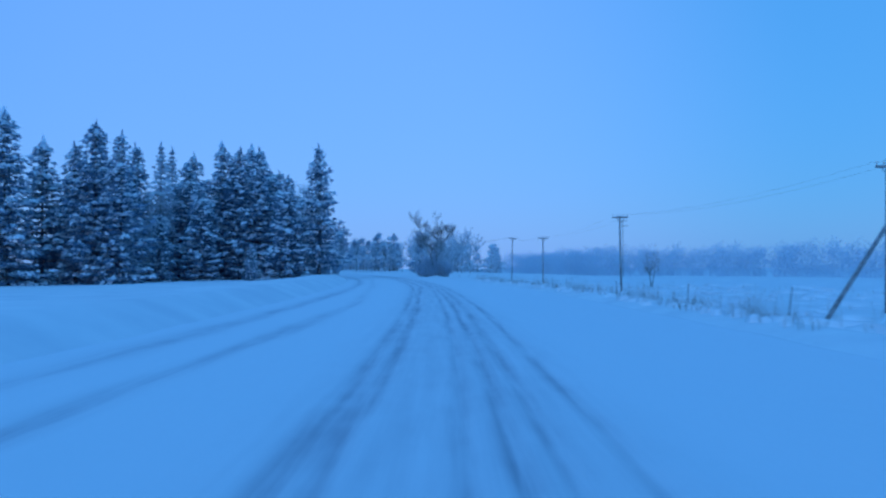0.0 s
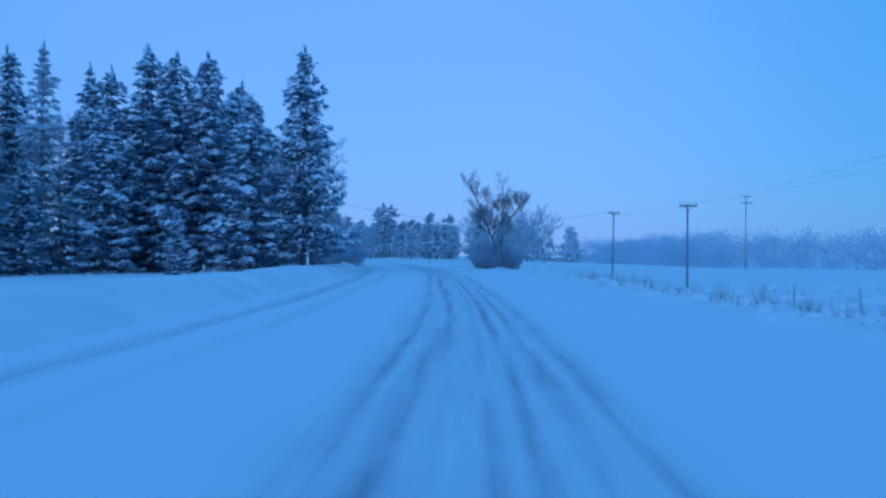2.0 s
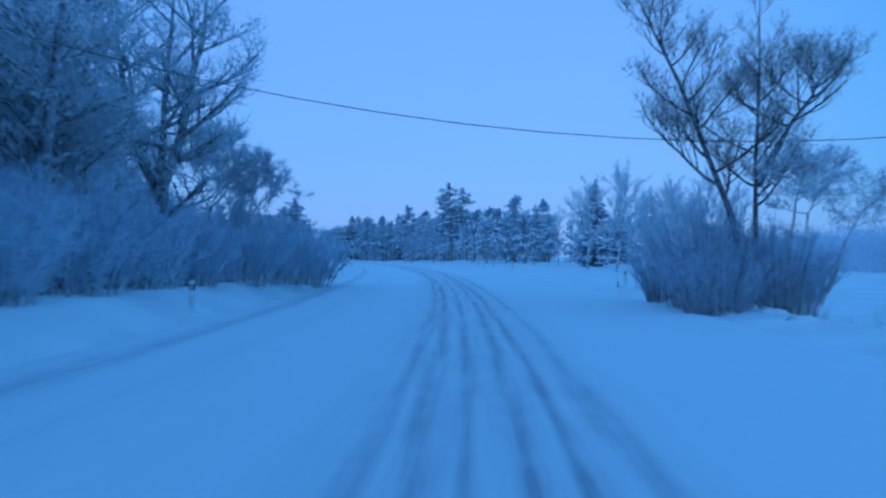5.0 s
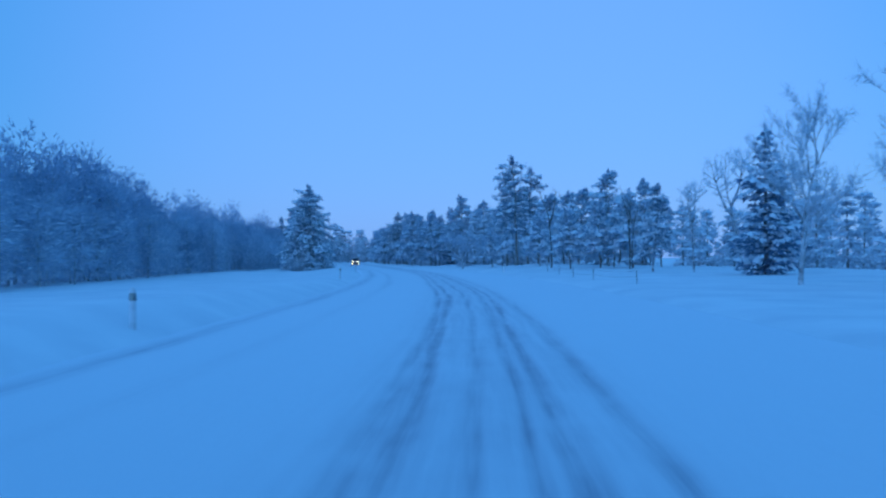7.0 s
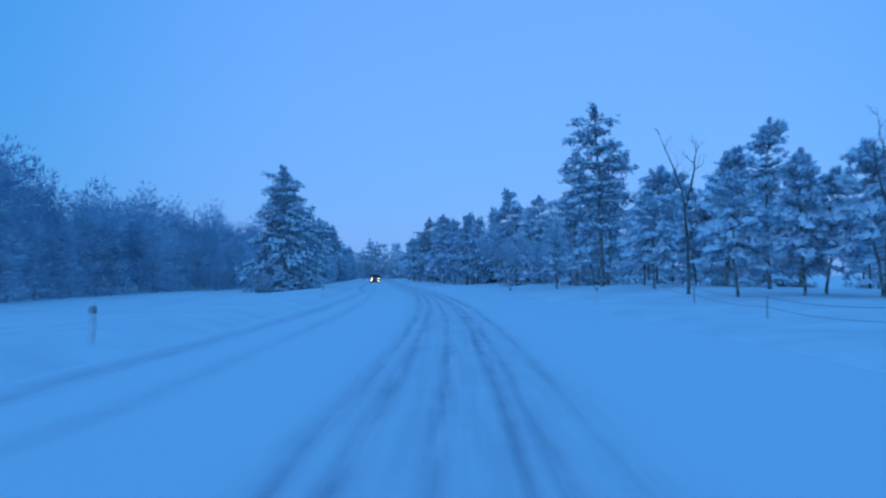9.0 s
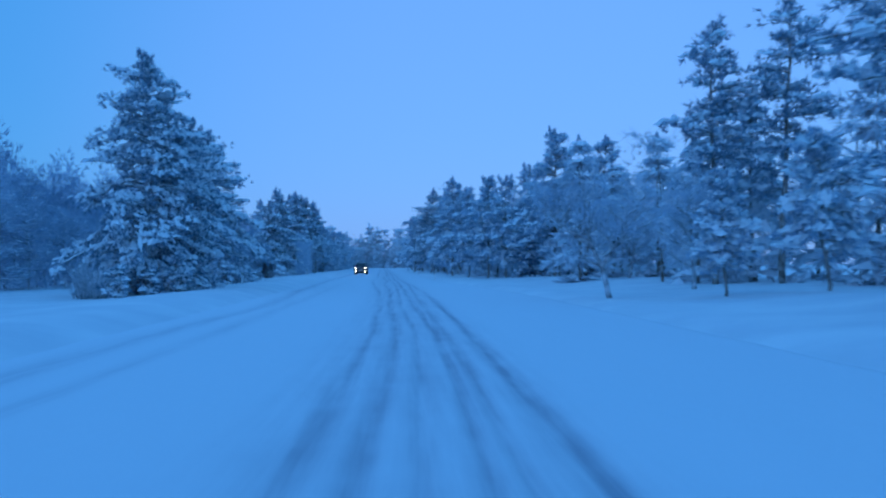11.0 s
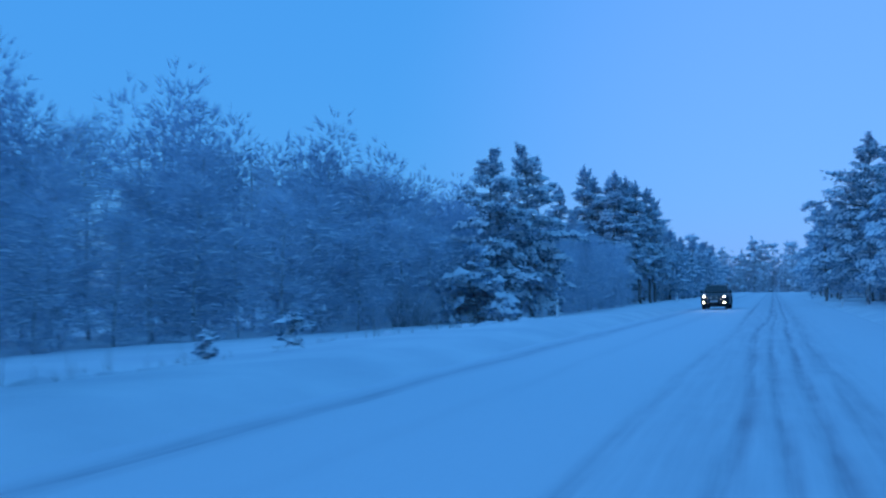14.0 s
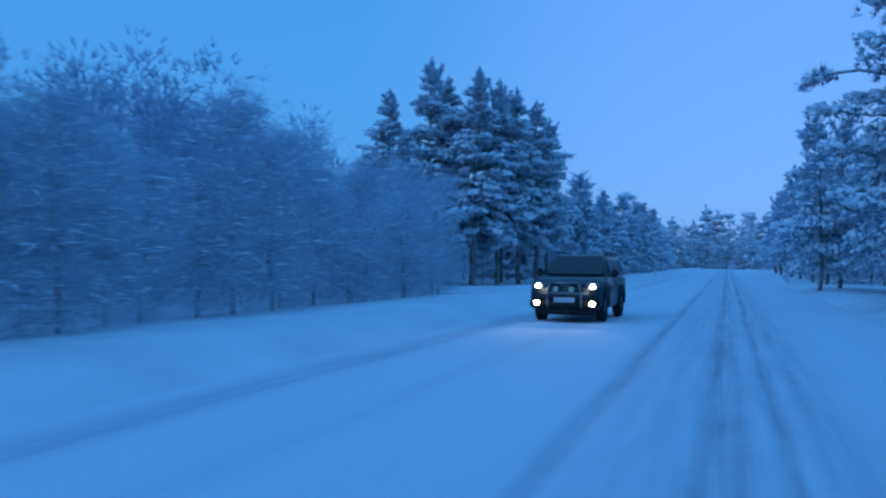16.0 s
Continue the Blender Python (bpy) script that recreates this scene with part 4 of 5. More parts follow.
# ---- the ash pair and willow on the right ----
ash = limbed("ash_tree", "tall leafless ash leaning on dark upswept limbs", 3, BARK, TWIGS, "ashes beside the verge",
             [[(0.1, 0, -0.3), (-0.35, 0.1, 1.8), (-1.0, 0.1, 3.6), (-2.1, 0.0, 6.2), (-3.0, -0.1, 7.9), (-3.5, -0.1, 9.1)]], r0=0.13, reach=3.1, limbs=19, low=0.33, upturn=0.75, spacing=0.25, twig=0.50, tuft=3, blade=0.013)
set_out(ash, [(142.4, 7.9, 0.96, 9)])
ash_b = limbed("ash_tree", "tall upright leafless ash with dark forking limbs", 8, BARK, TWIGS, "ashes beside the verge",
               [[(0, 0, -0.3), (-0.05, 0, 2.0), (-0.1, 0, 3.9), (0.05, 0.1, 6.4), (0.0, 0.1, 9.4)], [(-0.08, 0, 3.6), (0.7, 0.2, 5.2), (1.5, 0.3, 6.4), (1.9, 0.3, 7.2)]], r0=0.11, reach=2.5, limbs=17, low=0.36, upturn=0.65, spacing=0.25, twig=0.50, tuft=3, blade=0.013)
set_out(ash_b, [(143.0, 8.3, 0.97, 9)])
willow = shrub("round willow bush, its dense twigs grey with rime", 43, "willows at the right verge", h=4.6, r=2.6, stems=150, tufts=15, blade=0.016, twig_mat=FROST_HAZE_TWIGS)
set_out(willow, [(140.8, 6.5, 0.50, 0), (142.2, 8.6, 0.60, 100), (143.6, 7.2, 0.78, 200), (146.5, 9.4, 0.66, 40), (147.5, 6.9, 0.50, 300)])
fork = limbed("bare_tree", "forked little tree with a flat rimed crown", 55, FROSTED_BARK, RIME, "small trees at the right verge",
              [[(0.2, 0, -0.2), (0.7, 0, 1.2), (1.3, 0.1, 2.4), (2.3, 0.1, 3.5)], [(0.0, 0.1, -0.2), (0.1, 0.2, 1.5), (0.5, 0.4, 2.9), (1.1, 0.5, 4.0)], [(-0.2, 0, -0.2), (-0.3, -0.1, 1.6), (-0.1, -0.3, 3.2), (0.2, -0.4, 4.1)]],
              r0=0.06, reach=1.0, limbs=13, low=0.62, upturn=0.35, spacing=0.20, twig=0.32, blade=0.02, tuft=5, round_top=True)
set_out(fork, [(141.5, 8.9, 1.0, 9)])
tuft_tree = limbed("bare_tree", "lone small leafless tree out on the field", 56, BARK, TWIGS, "small trees at the right verge",
                   [[(0, 0, -0.2), (-0.1, 0, 1.2), (-0.5, 0, 2.6), (-0.7, 0, 4.0)], [(0.1, 0, -0.2), (0.25, 0, 1.3), (0.4, 0.1, 2.8), (0.6, 0.1, 4.2)]],
                   r0=0.07, reach=1.25, limbs=10, low=0.35, upturn=0.9, spacing=0.26, twig=0.4, tuft=3)
set_out(tuft_tree, [(94.5, 24.0, 0.80, 0)])

# ---- rimed birch copse beyond the ashes ----
birch = bare_tree("birch", "slender leafless birch whitened by rime", 57, RIMED_BARK, RIME, "birches of the copse", h=9.5, spread=0.40, splits=5, depth=5, density=0.9, start=0.3, tuft=3, blade=0.022)
rs = random.Random(5)
BIRCHES = [(206, 24, 0.9, 40), (210, 27, 0.85, 200), (203, 20, 0.8, 310)]
set_out(birch, [(196 + i * 3.1 + rs.uniform(-1.2, 1.2), 15 + (i % 3) * 5.5 + i * 0.35 + rs.uniform(-1.5, 1.5), rs.uniform(0.75, 1.05), rs.uniform(0, 360)) for i in range(6)] + BIRCHES)

copse_ash = limbed("ash_tree", "leafless ash with a round open crown, snow along its limbs", 28, FROSTED_BARK, RIME, "ashes of the right copse",
                   [[(0.6, 0, -0.3), (0.2, 0, 2.4), (-0.3, 0.1, 4.6), (-0.8, 0.1, 7.0), (-0.7, 0, 9.6)], [(-0.25, 0, 4.2), (-1.1, 0.2, 5.6), (-1.6, 0.3, 7.2), (-1.9, 0.3, 8.6)], [(-0.4, 0, 5.0), (0.2, -0.2, 6.6), (0.5, -0.2, 8.2), (0.5, -0.2, 9.2)]],
                   r0=0.12, reach=1.25, limbs=14, low=0.45, upturn=0.45, spacing=0.34, twig=0.5, snow=0.8, blade=0.016, tuft=3, round_top=True)
set_out(copse_ash, [(243.5, 26.2, 1.05, 12), (233, 18.9, 0.70, 80), (236, 29, 0.9, 200)])

# ---- pines ----
def pine(label, seed, group, needles=FROST_HAZE_NEEDLES, **kw):
    w, g, c = pine_tree(seed, **kw)
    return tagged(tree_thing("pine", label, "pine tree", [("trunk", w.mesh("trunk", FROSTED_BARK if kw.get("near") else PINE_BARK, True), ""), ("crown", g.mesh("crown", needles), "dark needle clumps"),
                                                          ("snow_load", c.mesh("snow_load", TREE_SNOW, True), "snow lying on the needle clumps")]), group=group)


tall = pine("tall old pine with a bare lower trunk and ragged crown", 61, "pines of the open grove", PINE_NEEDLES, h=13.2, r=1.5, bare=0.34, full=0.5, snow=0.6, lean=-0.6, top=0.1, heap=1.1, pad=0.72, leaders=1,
            arms=((12.2, 185, 1.5), (12.3, 5, 1.4), (11.9, 90, 1.2), (10.9, 175, 2.1), (10.7, 350, 1.2), (10.8, 260, 1.5), (9.4, 10, 1.9), (9.2, 200, 1.4), (8.0, 180, 2.6), (7.9, 140, 2.2), (7.8, 20, 1.6), (6.6, 170, 2.8), (6.5, 215, 2.4), (6.3, 0, 1.7), (5.4, 190, 2.3), (5.2, 60, 1.6)))
set_out(tall, [(275.5, 12.5, 0.94, 0), (300.5, 15.6, 0.95, 100), (299, 18.5, 1.02, 220)])
crown = pine("broad-crowned pine with snow on its clumps", 62, "pines of the open grove", h=11.4, r=2.4, bare=0.35, snow=0.95, heap=1.65)
set_out(crown, [(267, 21.2, 0.91, 0), (283, 30, 0.95, 120), (290, 22, 0.85, 40), (306, 20, 0.9, 300)])
young = pine("young pine on a bare stem, boughs bent by snow", 63, "pines of the open grove", h=6.6, r=1.7, bare=0.32, snow=1.0, top=0.42, heap=1.75)
set_out(young, [(262, 16.7, 1.12, 0), (273.6, 16.0, 1.16, 40), (247, 18.2, 0.92, 120), (250, 13.2, 0.78, 100), (249, 15.6, 0.84, 200), (250.5, 17.2, 0.80, 310), (264, 15.5, 0.82, 170),
                (262, 12.6, 0.72, 70), (268, 13.4, 0.8, 240), (257, 24, 1.0, 45), (284, 13.8, 0.75, 130), (286.5, 11.2, 0.62, 190)])
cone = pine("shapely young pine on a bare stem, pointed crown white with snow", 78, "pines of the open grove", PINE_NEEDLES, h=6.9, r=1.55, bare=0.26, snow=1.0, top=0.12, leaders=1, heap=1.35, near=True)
set_out(cone, [(232.6, 15.8, 0.9, 0)])
spike = spruce(15, 9.9, 2.2, 0.8, 0.6, "slim spruce sheathed in snow beside a birch copse")
set_out(spike, [(224.3, 21.0, 0.97, 0), (243, 30, 0.7, 200), (340, 17.5, 0.95, 30), (336, 12.0, 0.8, 80)])
snag = limbed("dead_tree", "dead snag with a few broken bare limbs", 64, BARK, TWIGS, "snags of the open grove",
              [[(0, 0, -0.3), (0.05, 0, 2.6), (-0.1, 0, 4.8), (-0.7, 0.1, 6.6), (-1.3, 0.1, 8.2)], [(-0.05, 0, 4.4), (0.35, 0.1, 5.8), (0.5, 0.2, 7.6)]], r0=0.09, reach=0.9, limbs=5, low=0.55, upturn=0.8, spacing=0.8, twig=0.25, tuft=1, blade=0.012)
set_out(snag, [(254.4, 12.2, 1.0, 15), (243.5, 16.9, 0.88, 60), (246, 17.8, 0.85, 170)])
rimed_old = limbed("bare_tree", "spreading leafless tree with a round crown, grey with rime", 65, FROSTED_BARK, FROST_HAZE_TWIGS, "leafless trees of the right wood",
                   [[(0.3, 0, -0.3), (0.05, 0, 1.0), (-0.5, 0, 2.2), (-0.7, 0, 3.6), (-0.6, 0, 5.0)], [(-0.1, 0, 1.2), (0.6, 0.2, 2.4), (1.1, 0.3, 3.8)], [(-0.45, 0, 2.0), (-1.5, -0.2, 2.8), (-2.0, -0.2, 3.7)]],
                   r0=0.12, reach=1.6, limbs=13, low=0.22, upturn=0.5, spacing=0.26, twig=0.45, snow=0.5, blade=0.018, tuft=4, round_top=True)
set_out(rimed_old, [(289.2, 7.6, 1.0, 0), (294, 12.5, 0.95, 90), (312, 24, 1.3, 200), (318, 16, 1.05, 250)])

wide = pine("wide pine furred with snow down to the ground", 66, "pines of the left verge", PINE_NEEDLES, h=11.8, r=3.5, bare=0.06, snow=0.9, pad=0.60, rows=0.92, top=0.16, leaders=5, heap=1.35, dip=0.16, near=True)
set_out(wide, [(303, -12.6, 1.0, 130), (306.5, -13.4, 0.84, 20), (322.3, -14.0, 0.96, 200)])
wide_b = pine("two-topped pine heavy with snow", 67, "pines of the left verge", PINE_NEEDLES, h=11.4, r=3.3, bare=0.06, snow=0.9, pad=0.60, rows=0.92, top=0.20, leaders=4, heap=1.35, dip=0.16, near=True)
set_out(wide_b, [(328.1, -13.9, 1.0, 0), (308, -12.2, 0.8, 80), (331, -15.5, 0.8, 150)])
leaning = pine("lopsided pine with heavy snow on its low boughs", 68, "pines of the left verge", PINE_NEEDLES, h=9.8, r=2.5, bare=0.16, snow=1.0, full=0.85, top=0.36, heap=1.7, near=True)
set_out(leaning, [(373.6, -15.0, 0.93, 0), (377.4, -13.2, 0.98, 170)])
bent = pine("low pine bent flat under a load of snow", 73, "pines of the left verge", h=3.6, r=2.2, bare=0.04, snow=1.0, top=0.5, heap=1.7)
# Small copies at the big pines' feet stand in for snowy low boughs.
set_out(bent, [(370.2, -14.4, 1.0, 0), (310.5, -11.8, 0.6, 30), (329.5, -12.0, 0.55, 200), (325.6, -11.5, 0.5, 80), (322.4, -11.3, 0.42, 140), (319.2, -11.6, 0.5, 290), (327.6, -11.0, 0.36, 10), (301.5, -10.6, 0.45, 60), (304.6, -10.4, 0.4, 250)])
row = pine("tall straight pine in a close roadside stand", 69, "pines of the far left stand", h=15.4, r=2.8, bare=0.24, snow=1.0, top=0.62, heap=1.7, full=0.9)
set_out(row, [(430, -22.8, 0.86, 100), (431.6, -20.4, 1.0, 0), (433.4, -19.0, 0.93, 250), (431.2, -16.9, 0.95, 60), (433.6, -15.6, 0.92, 130), (436, -14.5, 0.90, 200), (438.5, -13.7, 0.86, 270), (441.5, -13.6, 0.80, 330), (437, -18.5, 0.95, 20), (441, -17, 0.95, 160), (428, -20.8, 0.66, 300)])
slim = pine("thin whitened pine stem with a small snowy top", 74, "pines of the far left stand", h=5.4, r=0.8, bare=0.70, snow=1.0, top=0.4)
set_out(slim, [(427.6, -19.4, 1.0, 0)])
row_b = pine("snowy pine at the edge of the road verge", 70, "pines of the far left stand", h=9.0, r=2.9, bare=0.10, snow=0.9, top=0.65, heap=1.3)
set_out(row_b, [(452, -12.8, 0.95, 0), (458, -14, 1.0, 60), (466, -12.5, 0.85, 120), (475, -13, 1.0, 180), (486, -12, 1.0, 240), (498, -12, 1.0, 20), (512, -12.5, 1.1, 80), (530, -12, 1.1, 130),
                (448, -18, 1.05, 190), (468, -18, 1.15, 250)])
right_edge_pine = pine("roadside pine reaching a long bough over the verge", 71, "pines of the right verge", h=11.8, r=3.3, bare=0.22, snow=0.85, heap=1.35)
set_out(right_edge_pine, [(332.9, 13.6, 1.0, 0), (362, 7.2, 0.9, 80), (368, 12, 0.95, 140), (407, 9.5, 1.05, 300), (394, 11.5, 1.0, 30), (329, 17, 0.9, 250), (376, 9.0, 0.9, 100)])
armed = pine("tall roadside pine stretching long snowy boughs over the verge", 76, "pines of the right verge", PINE_NEEDLES, h=12.6, r=3.0, bare=0.16, snow=0.9, heap=1.3, top=0.45, near=True,
             arms=((7.4, 205, 4.9), (6.2, 200, 3.9), (7.9, 238, 3.6), (4.9, 212, 3.6), (3.6, 225, 3.2), (9.4, 215, 2.9)))
set_out(armed, [(401, 6.7, 1.0, 0)])
slim_pine = pine("slim young pine at the foot of the roadside wood", 77, "pines of the right verge", h=9.4, r=2.0, bare=0.2, snow=0.9, heap=1.3, top=0.6)
set_out(slim_pine, [(424.6, 4.9, 1.0, 0), (418, 8.0, 0.9, 120)])
right_low = pine("snow-laden pine at the edge of a roadside wood", 72, "pines of the right verge", h=9.8, r=2.5, bare=0.20, snow=0.9, top=0.65, heap=1.3)
set_out(right_low, [(340, 10.5, 0.9, 0), (346, 9.5, 0.95, 60), (353, 8.2, 0.9, 130), (384, 8.0, 1.0, 200), (414, 9.6, 1.0, 280), (422, 9.0, 1.05, 330), (430, 6.6, 1.0, 40), (443, 7.0, 1.05, 90),
                    (456, 7.0, 1.05, 150), (470, 7.0, 1.1, 210), (486, 7.2, 1.1, 260), (504, 7.0, 1.1, 320), (524, 7.2, 1.15, 10), (349, 14, 1.1, 170), (412, 13, 1.15, 230)])

# ---- the leafless wood behind the left verge ----
def edge_left(s):
    return float(np.interp(s, [180, 215, 300, 335, 360, 384, 410, 426, 446, 470, 620], [-26, -31, -31, -25, -21, -15.5, -15.5, -26, -26, -19, -16]))


kinds = []
for seed, hh, rr in ((81, 9.5, 3.0), (82, 11.5, 3.2), (83, 8.0, 2.8)):
    a, b, c = thicket_parts(seed, hh, rr)
    kinds.append(tagged(tree_thing("young_tree", "leafless young tree of a dense wood, streaked with snow", "bare tree",
                 [("trunk", a.mesh("trunk", RIMED_BARK), ""), ("crown", b.mesh("crown", FROST_HAZE_TWIGS), "dense rimed twigs, paled for haze"), ("snow_load", c.mesh("snow_load", TREE_SNOW, True), "streaks of snow on the twigs")]), group="trees of the left wood"))
rs = random.Random(8)
spots = [[], [], []]
s = 182.0
while s < 470:
    for k in range(2 if 326 < s < 424 else 1):
        o = edge_left(s) - k * 4.6 + rs.uniform(-1.6, 1.6)
        spots[rs.randrange(3) if k else rs.choice((0, 2, 2))].append((s + rs.uniform(-1.2, 1.2) + k * 2, o, rs.uniform(0.72, 0.94) * (1 - 0.12 * smooth(322, 338, s)) * (1 + 0.06 * k) * (1 - 0.32 * smooth(368, 384, s) * (1 - smooth(412, 428, s))), rs.uniform(0, 360)))
    s += 4.9
spots[1] += [(142, -18.5, 0.95, 120), (148.5, -17, 0.9, 200), (154, -14.5, 0.75, 300), (131, -20, 1.1, 70), (145, -16.2, 0.8, 90), (150, -15.5, 0.75, 130), (154.5, -17.0, 0.8, 60), (140, -16.5, 0.85, 210), (128.5, -17.5, 0.9, 180), (160, -15, 0.75, 10), (143, -24, 0.9, 40), (150, -25, 0.9, 140), (120, -28, 0.95, 30), (125, -33, 1.0, 210), (112, -37, 0.9, 80), (122, -39, 1.0, 160), (128, -23, 1.0, 290), (108, -31, 0.6, 10), (112, -30, 0.7, 260), (426.5, -22.5, 0.55, 20), (429, -24.5, 0.7, 140), (433, -23.5, 0.7, 200), (436.5, -21.5, 0.6, 80), (430.5, -18.6, 0.35, 10), (434.5, -17.0, 0.33, 50)]
for i in range(52):
    s = 330 + i * 1.9
    spots[i % 2 * 2].append((s, edge_left(s) + 2.4 + rs.uniform(-0.7, 0.7), rs.uniform(0.38, 0.66), rs.uniform(0, 360)))
for ob, sp in zip(kinds, spots):
    set_out(ob, sp)


def round_crown(seed, h, r, n, ln, blade, m):
    """A leafless tree of a dense wood: lobes of fine rimed twigs, domed on top, on a thin stem."""
    rng = np.random.default_rng(seed)
    limbs, twigs, white = Pile(), Pile(), Pile()
    limbs.add(*tube(np.array([(0, 0, -0.5), (0.1, 0, h * 0.3), (0, 0.1, h * 0.75)]), np.array([0.012, 0.008, 0.003]) * h, 4))
    k = 16
    f = rng.uniform(0.10, 0.84, k)
    a, q = rng.uniform(0, 6.283, k), np.sqrt(rng.uniform(0.05, 1, k))
    wide = 0.72 * r * np.sqrt(np.maximum(0.03, 1 - (np.maximum(0, f - 0.40) / 0.50) ** 2))
    c = np.column_stack([np.cos(a) * q * wide, np.sin(a) * q * wide, f * h])
    i = rng.integers(0, k, n)
    u = rng.normal(0, 1, (n, 3))
    u /= np.linalg.norm(u, axis=1, keepdims=True)
    p = c[i] + u * rng.uniform(0.05, 1, (n, 1)) ** 0.45 * np.array([0.44 * r, 0.44 * r, 0.15 * h])
    p[:, 2] = np.maximum(p[:, 2], 0.1)
    twigs.add(*spikes(rng, p, u + np.array([0, 0, 0.45]), ln, blade, m, 0.5, True))
    pick = rng.uniform(0, 1, n) < 0.06 * np.clip((1.0 - p[:, 2] / h) * 2, 0, 1)
    g = rng.uniform(0.5, 1.3, pick.sum())
    white.add(*caps(rng, p[pick], u[pick] * np.array([1, 1, 0.2]), 0.32 * g, 0.06 * g, 0.04 * g, True))
    return limbs, twigs, white


def far_wood(name, label, rows, makers, mats, seed):
    """A far wood that nobody could count, as one mesh of many low trees."""
    rng = random.Random(seed)
    protos = []
    for mk in makers:
        protos.append([pl.arrays() for pl in mk])
    npl = max(len(p) for p in protos)
    piles = [Pile() for _ in range(npl)]
    for x, y, z, size in rows:
        pr = rng.choice(protos)
        a, sc = rng.uniform(0, 6.283), size * rng.uniform(0.85, 1.15)
        ca, sa = math.cos(a) * sc, math.sin(a) * sc
        rot = np.array([[ca, -sa, 0], [sa, ca, 0], [0, 0, sc]])
        for i, (v, f) in enumerate(pr):
            piles[i].add(v @ rot.T + np.array([x, y, z]), f)
    v, f, mi = [], [], []
    n = 0
    for i, pl in enumerate(piles):
        a, b = pl.arrays()
        v.append(a)
        f.append(b + n)
        mi.append(np.full(len(b), i))
        n += len(a)
    me = mesh(name, np.concatenate(v), np.concatenate(f), mats[0])
    for m in mats[1:]:
        me.materials.append(m)
    me.polygons.foreach_set("material_index", np.concatenate(mi).astype(np.int32))
    return tagged(new(name, me), label, "wood", kind="stuff")


low_thicket = thicket_parts(90, 10.5, 3.8, 0.42)
low_bush = [thicket_parts(100 + i, 7.0 + i, 4.6, 0.32) for i in range(2)]
low_pine = [pine_parts(94 + i, 10.5 + i, 3.1, 0.10, 0.75, 0.35) for i in range(2)]
low_spruce = [spruce_parts(97 + i, 11.5 + i, 2.2, 0.7, 0.4, 0.32) for i in range(2)]

rs = random.Random(21)
deep = []
s = 178.0
while s < 480:
    for k in range(2):
        o = edge_left(s) - (6 if s > 318 else 3.5) - k * 4.6 + rs.uniform(-2.0, 2.0)
        p = place(s + rs.uniform(-2, 2), o)
        deep.append((p.x, p.y, p.z - 0.1, float(np.interp(s, [178, 240, 255, 290, 318, 330, 368, 384], [1.06, 1.12, 1.20, 1.08, 0.98, 0.96, 0.96, 0.84])) + (0.12 if s > 326 else 0.05) * k))
    s += 2.9 if 318 < s < 430 else 3.5
far_wood("left_wood", "dense leafless rimed wood, rounded crowns darkened and blued for shade and haze", deep, [round_crown(140 + i, 11.0 + 0.7 * i, 3.4, 1000, 0.62, 0.058, 4) for i in range(3)], [RIMED_BARK, DARKENED_TWIGS, TREE_SNOW], 5)

rows = []
s = 285.0
while s < 640:
    for k in range(3):
        o = (14 if s < 345 else 12) + k * 6 + rs.uniform(-2, 2) + (6 if s < 300 else 0)
        p = place(s + rs.uniform(-2, 2), o)
        rows.append((p.x, p.y, p.z - 0.1, (0.78 + 0.05 * k) * (0.9 if s < 340 else 1.0)))
    s += 6.0
s = 244.0
while s < 300:
    for k in range(3):
        p = place(s + rs.uniform(-3, 3), 36 + k * 6 + rs.uniform(-3, 3))
        rows.append((p.x, p.y, p.z - 0.2, 0.60 + 0.06 * k))
    s += 6.0
far_wood("right_wood", "mixed pine and spruce wood, snowy and rimed, needles paled for haze", rows, low_pine + low_spruce + [low_thicket], [PINE_BARK, RIME_HAZE_NEEDLES, TREE_SNOW], 2)

rows = []
s = 450.0
while s < 640:
    for k in range(2):
        p = place(s + rs.uniform(-2, 2), -16 - k * 6 + rs.uniform(-2, 2))
        rows.append((p.x, p.y, p.z - 0.1, 0.95 + 0.05 * k))
    s += 6.5
for k in range(4):
    for o in np.arange(-60, 60, 3.4):
        p, u = lane(645 + k * 7)
        rows.append((p.x + u.y * (o + rs.uniform(-2, 2)), p.y - u.x * o, -0.5, 0.85 + 0.2 * k))
# Pines take the rimed twig and bark colours in place of distance haze.
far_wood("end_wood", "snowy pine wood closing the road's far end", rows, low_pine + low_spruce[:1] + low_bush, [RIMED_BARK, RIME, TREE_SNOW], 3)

WOOD_EDGE = [(112, 150), (74, 190), (58, 216), (43, 238), (35, 262), (31, 300), (22, 345)]
EDGE_REACH = [0.0]
for (xa, ya), (xb, yb) in zip(WOOD_EDGE, WOOD_EDGE[1:]):
    EDGE_REACH.append(EDGE_REACH[-1] + math.hypot(xb - xa, yb - ya))
rows = []
d = 0.0
while d < EDGE_REACH[-1]:
    x, y = [float(np.interp(d, EDGE_REACH, [p[c] for p in WOOD_EDGE])) for c in (0, 1)]
    for k in range(3):
        rows.append((x + k * 4.5 + rs.uniform(-1, 1), y + k * 2.5 + rs.uniform(-1, 1), -1.3, rs.uniform(0.9, 1.1) + 0.04 * k))
    d += 2.7
far_wood("field_wood", "low far rimed wood, paled for haze, beyond the open field", rows, [round_crown(120 + i, 6.9 + 0.25 * i, 3.0, 340, 0.45, 0.08, 3)[:2] for i in range(4)], [FAR_RIME_HAZE, FAR_RIME_HAZE], 4)


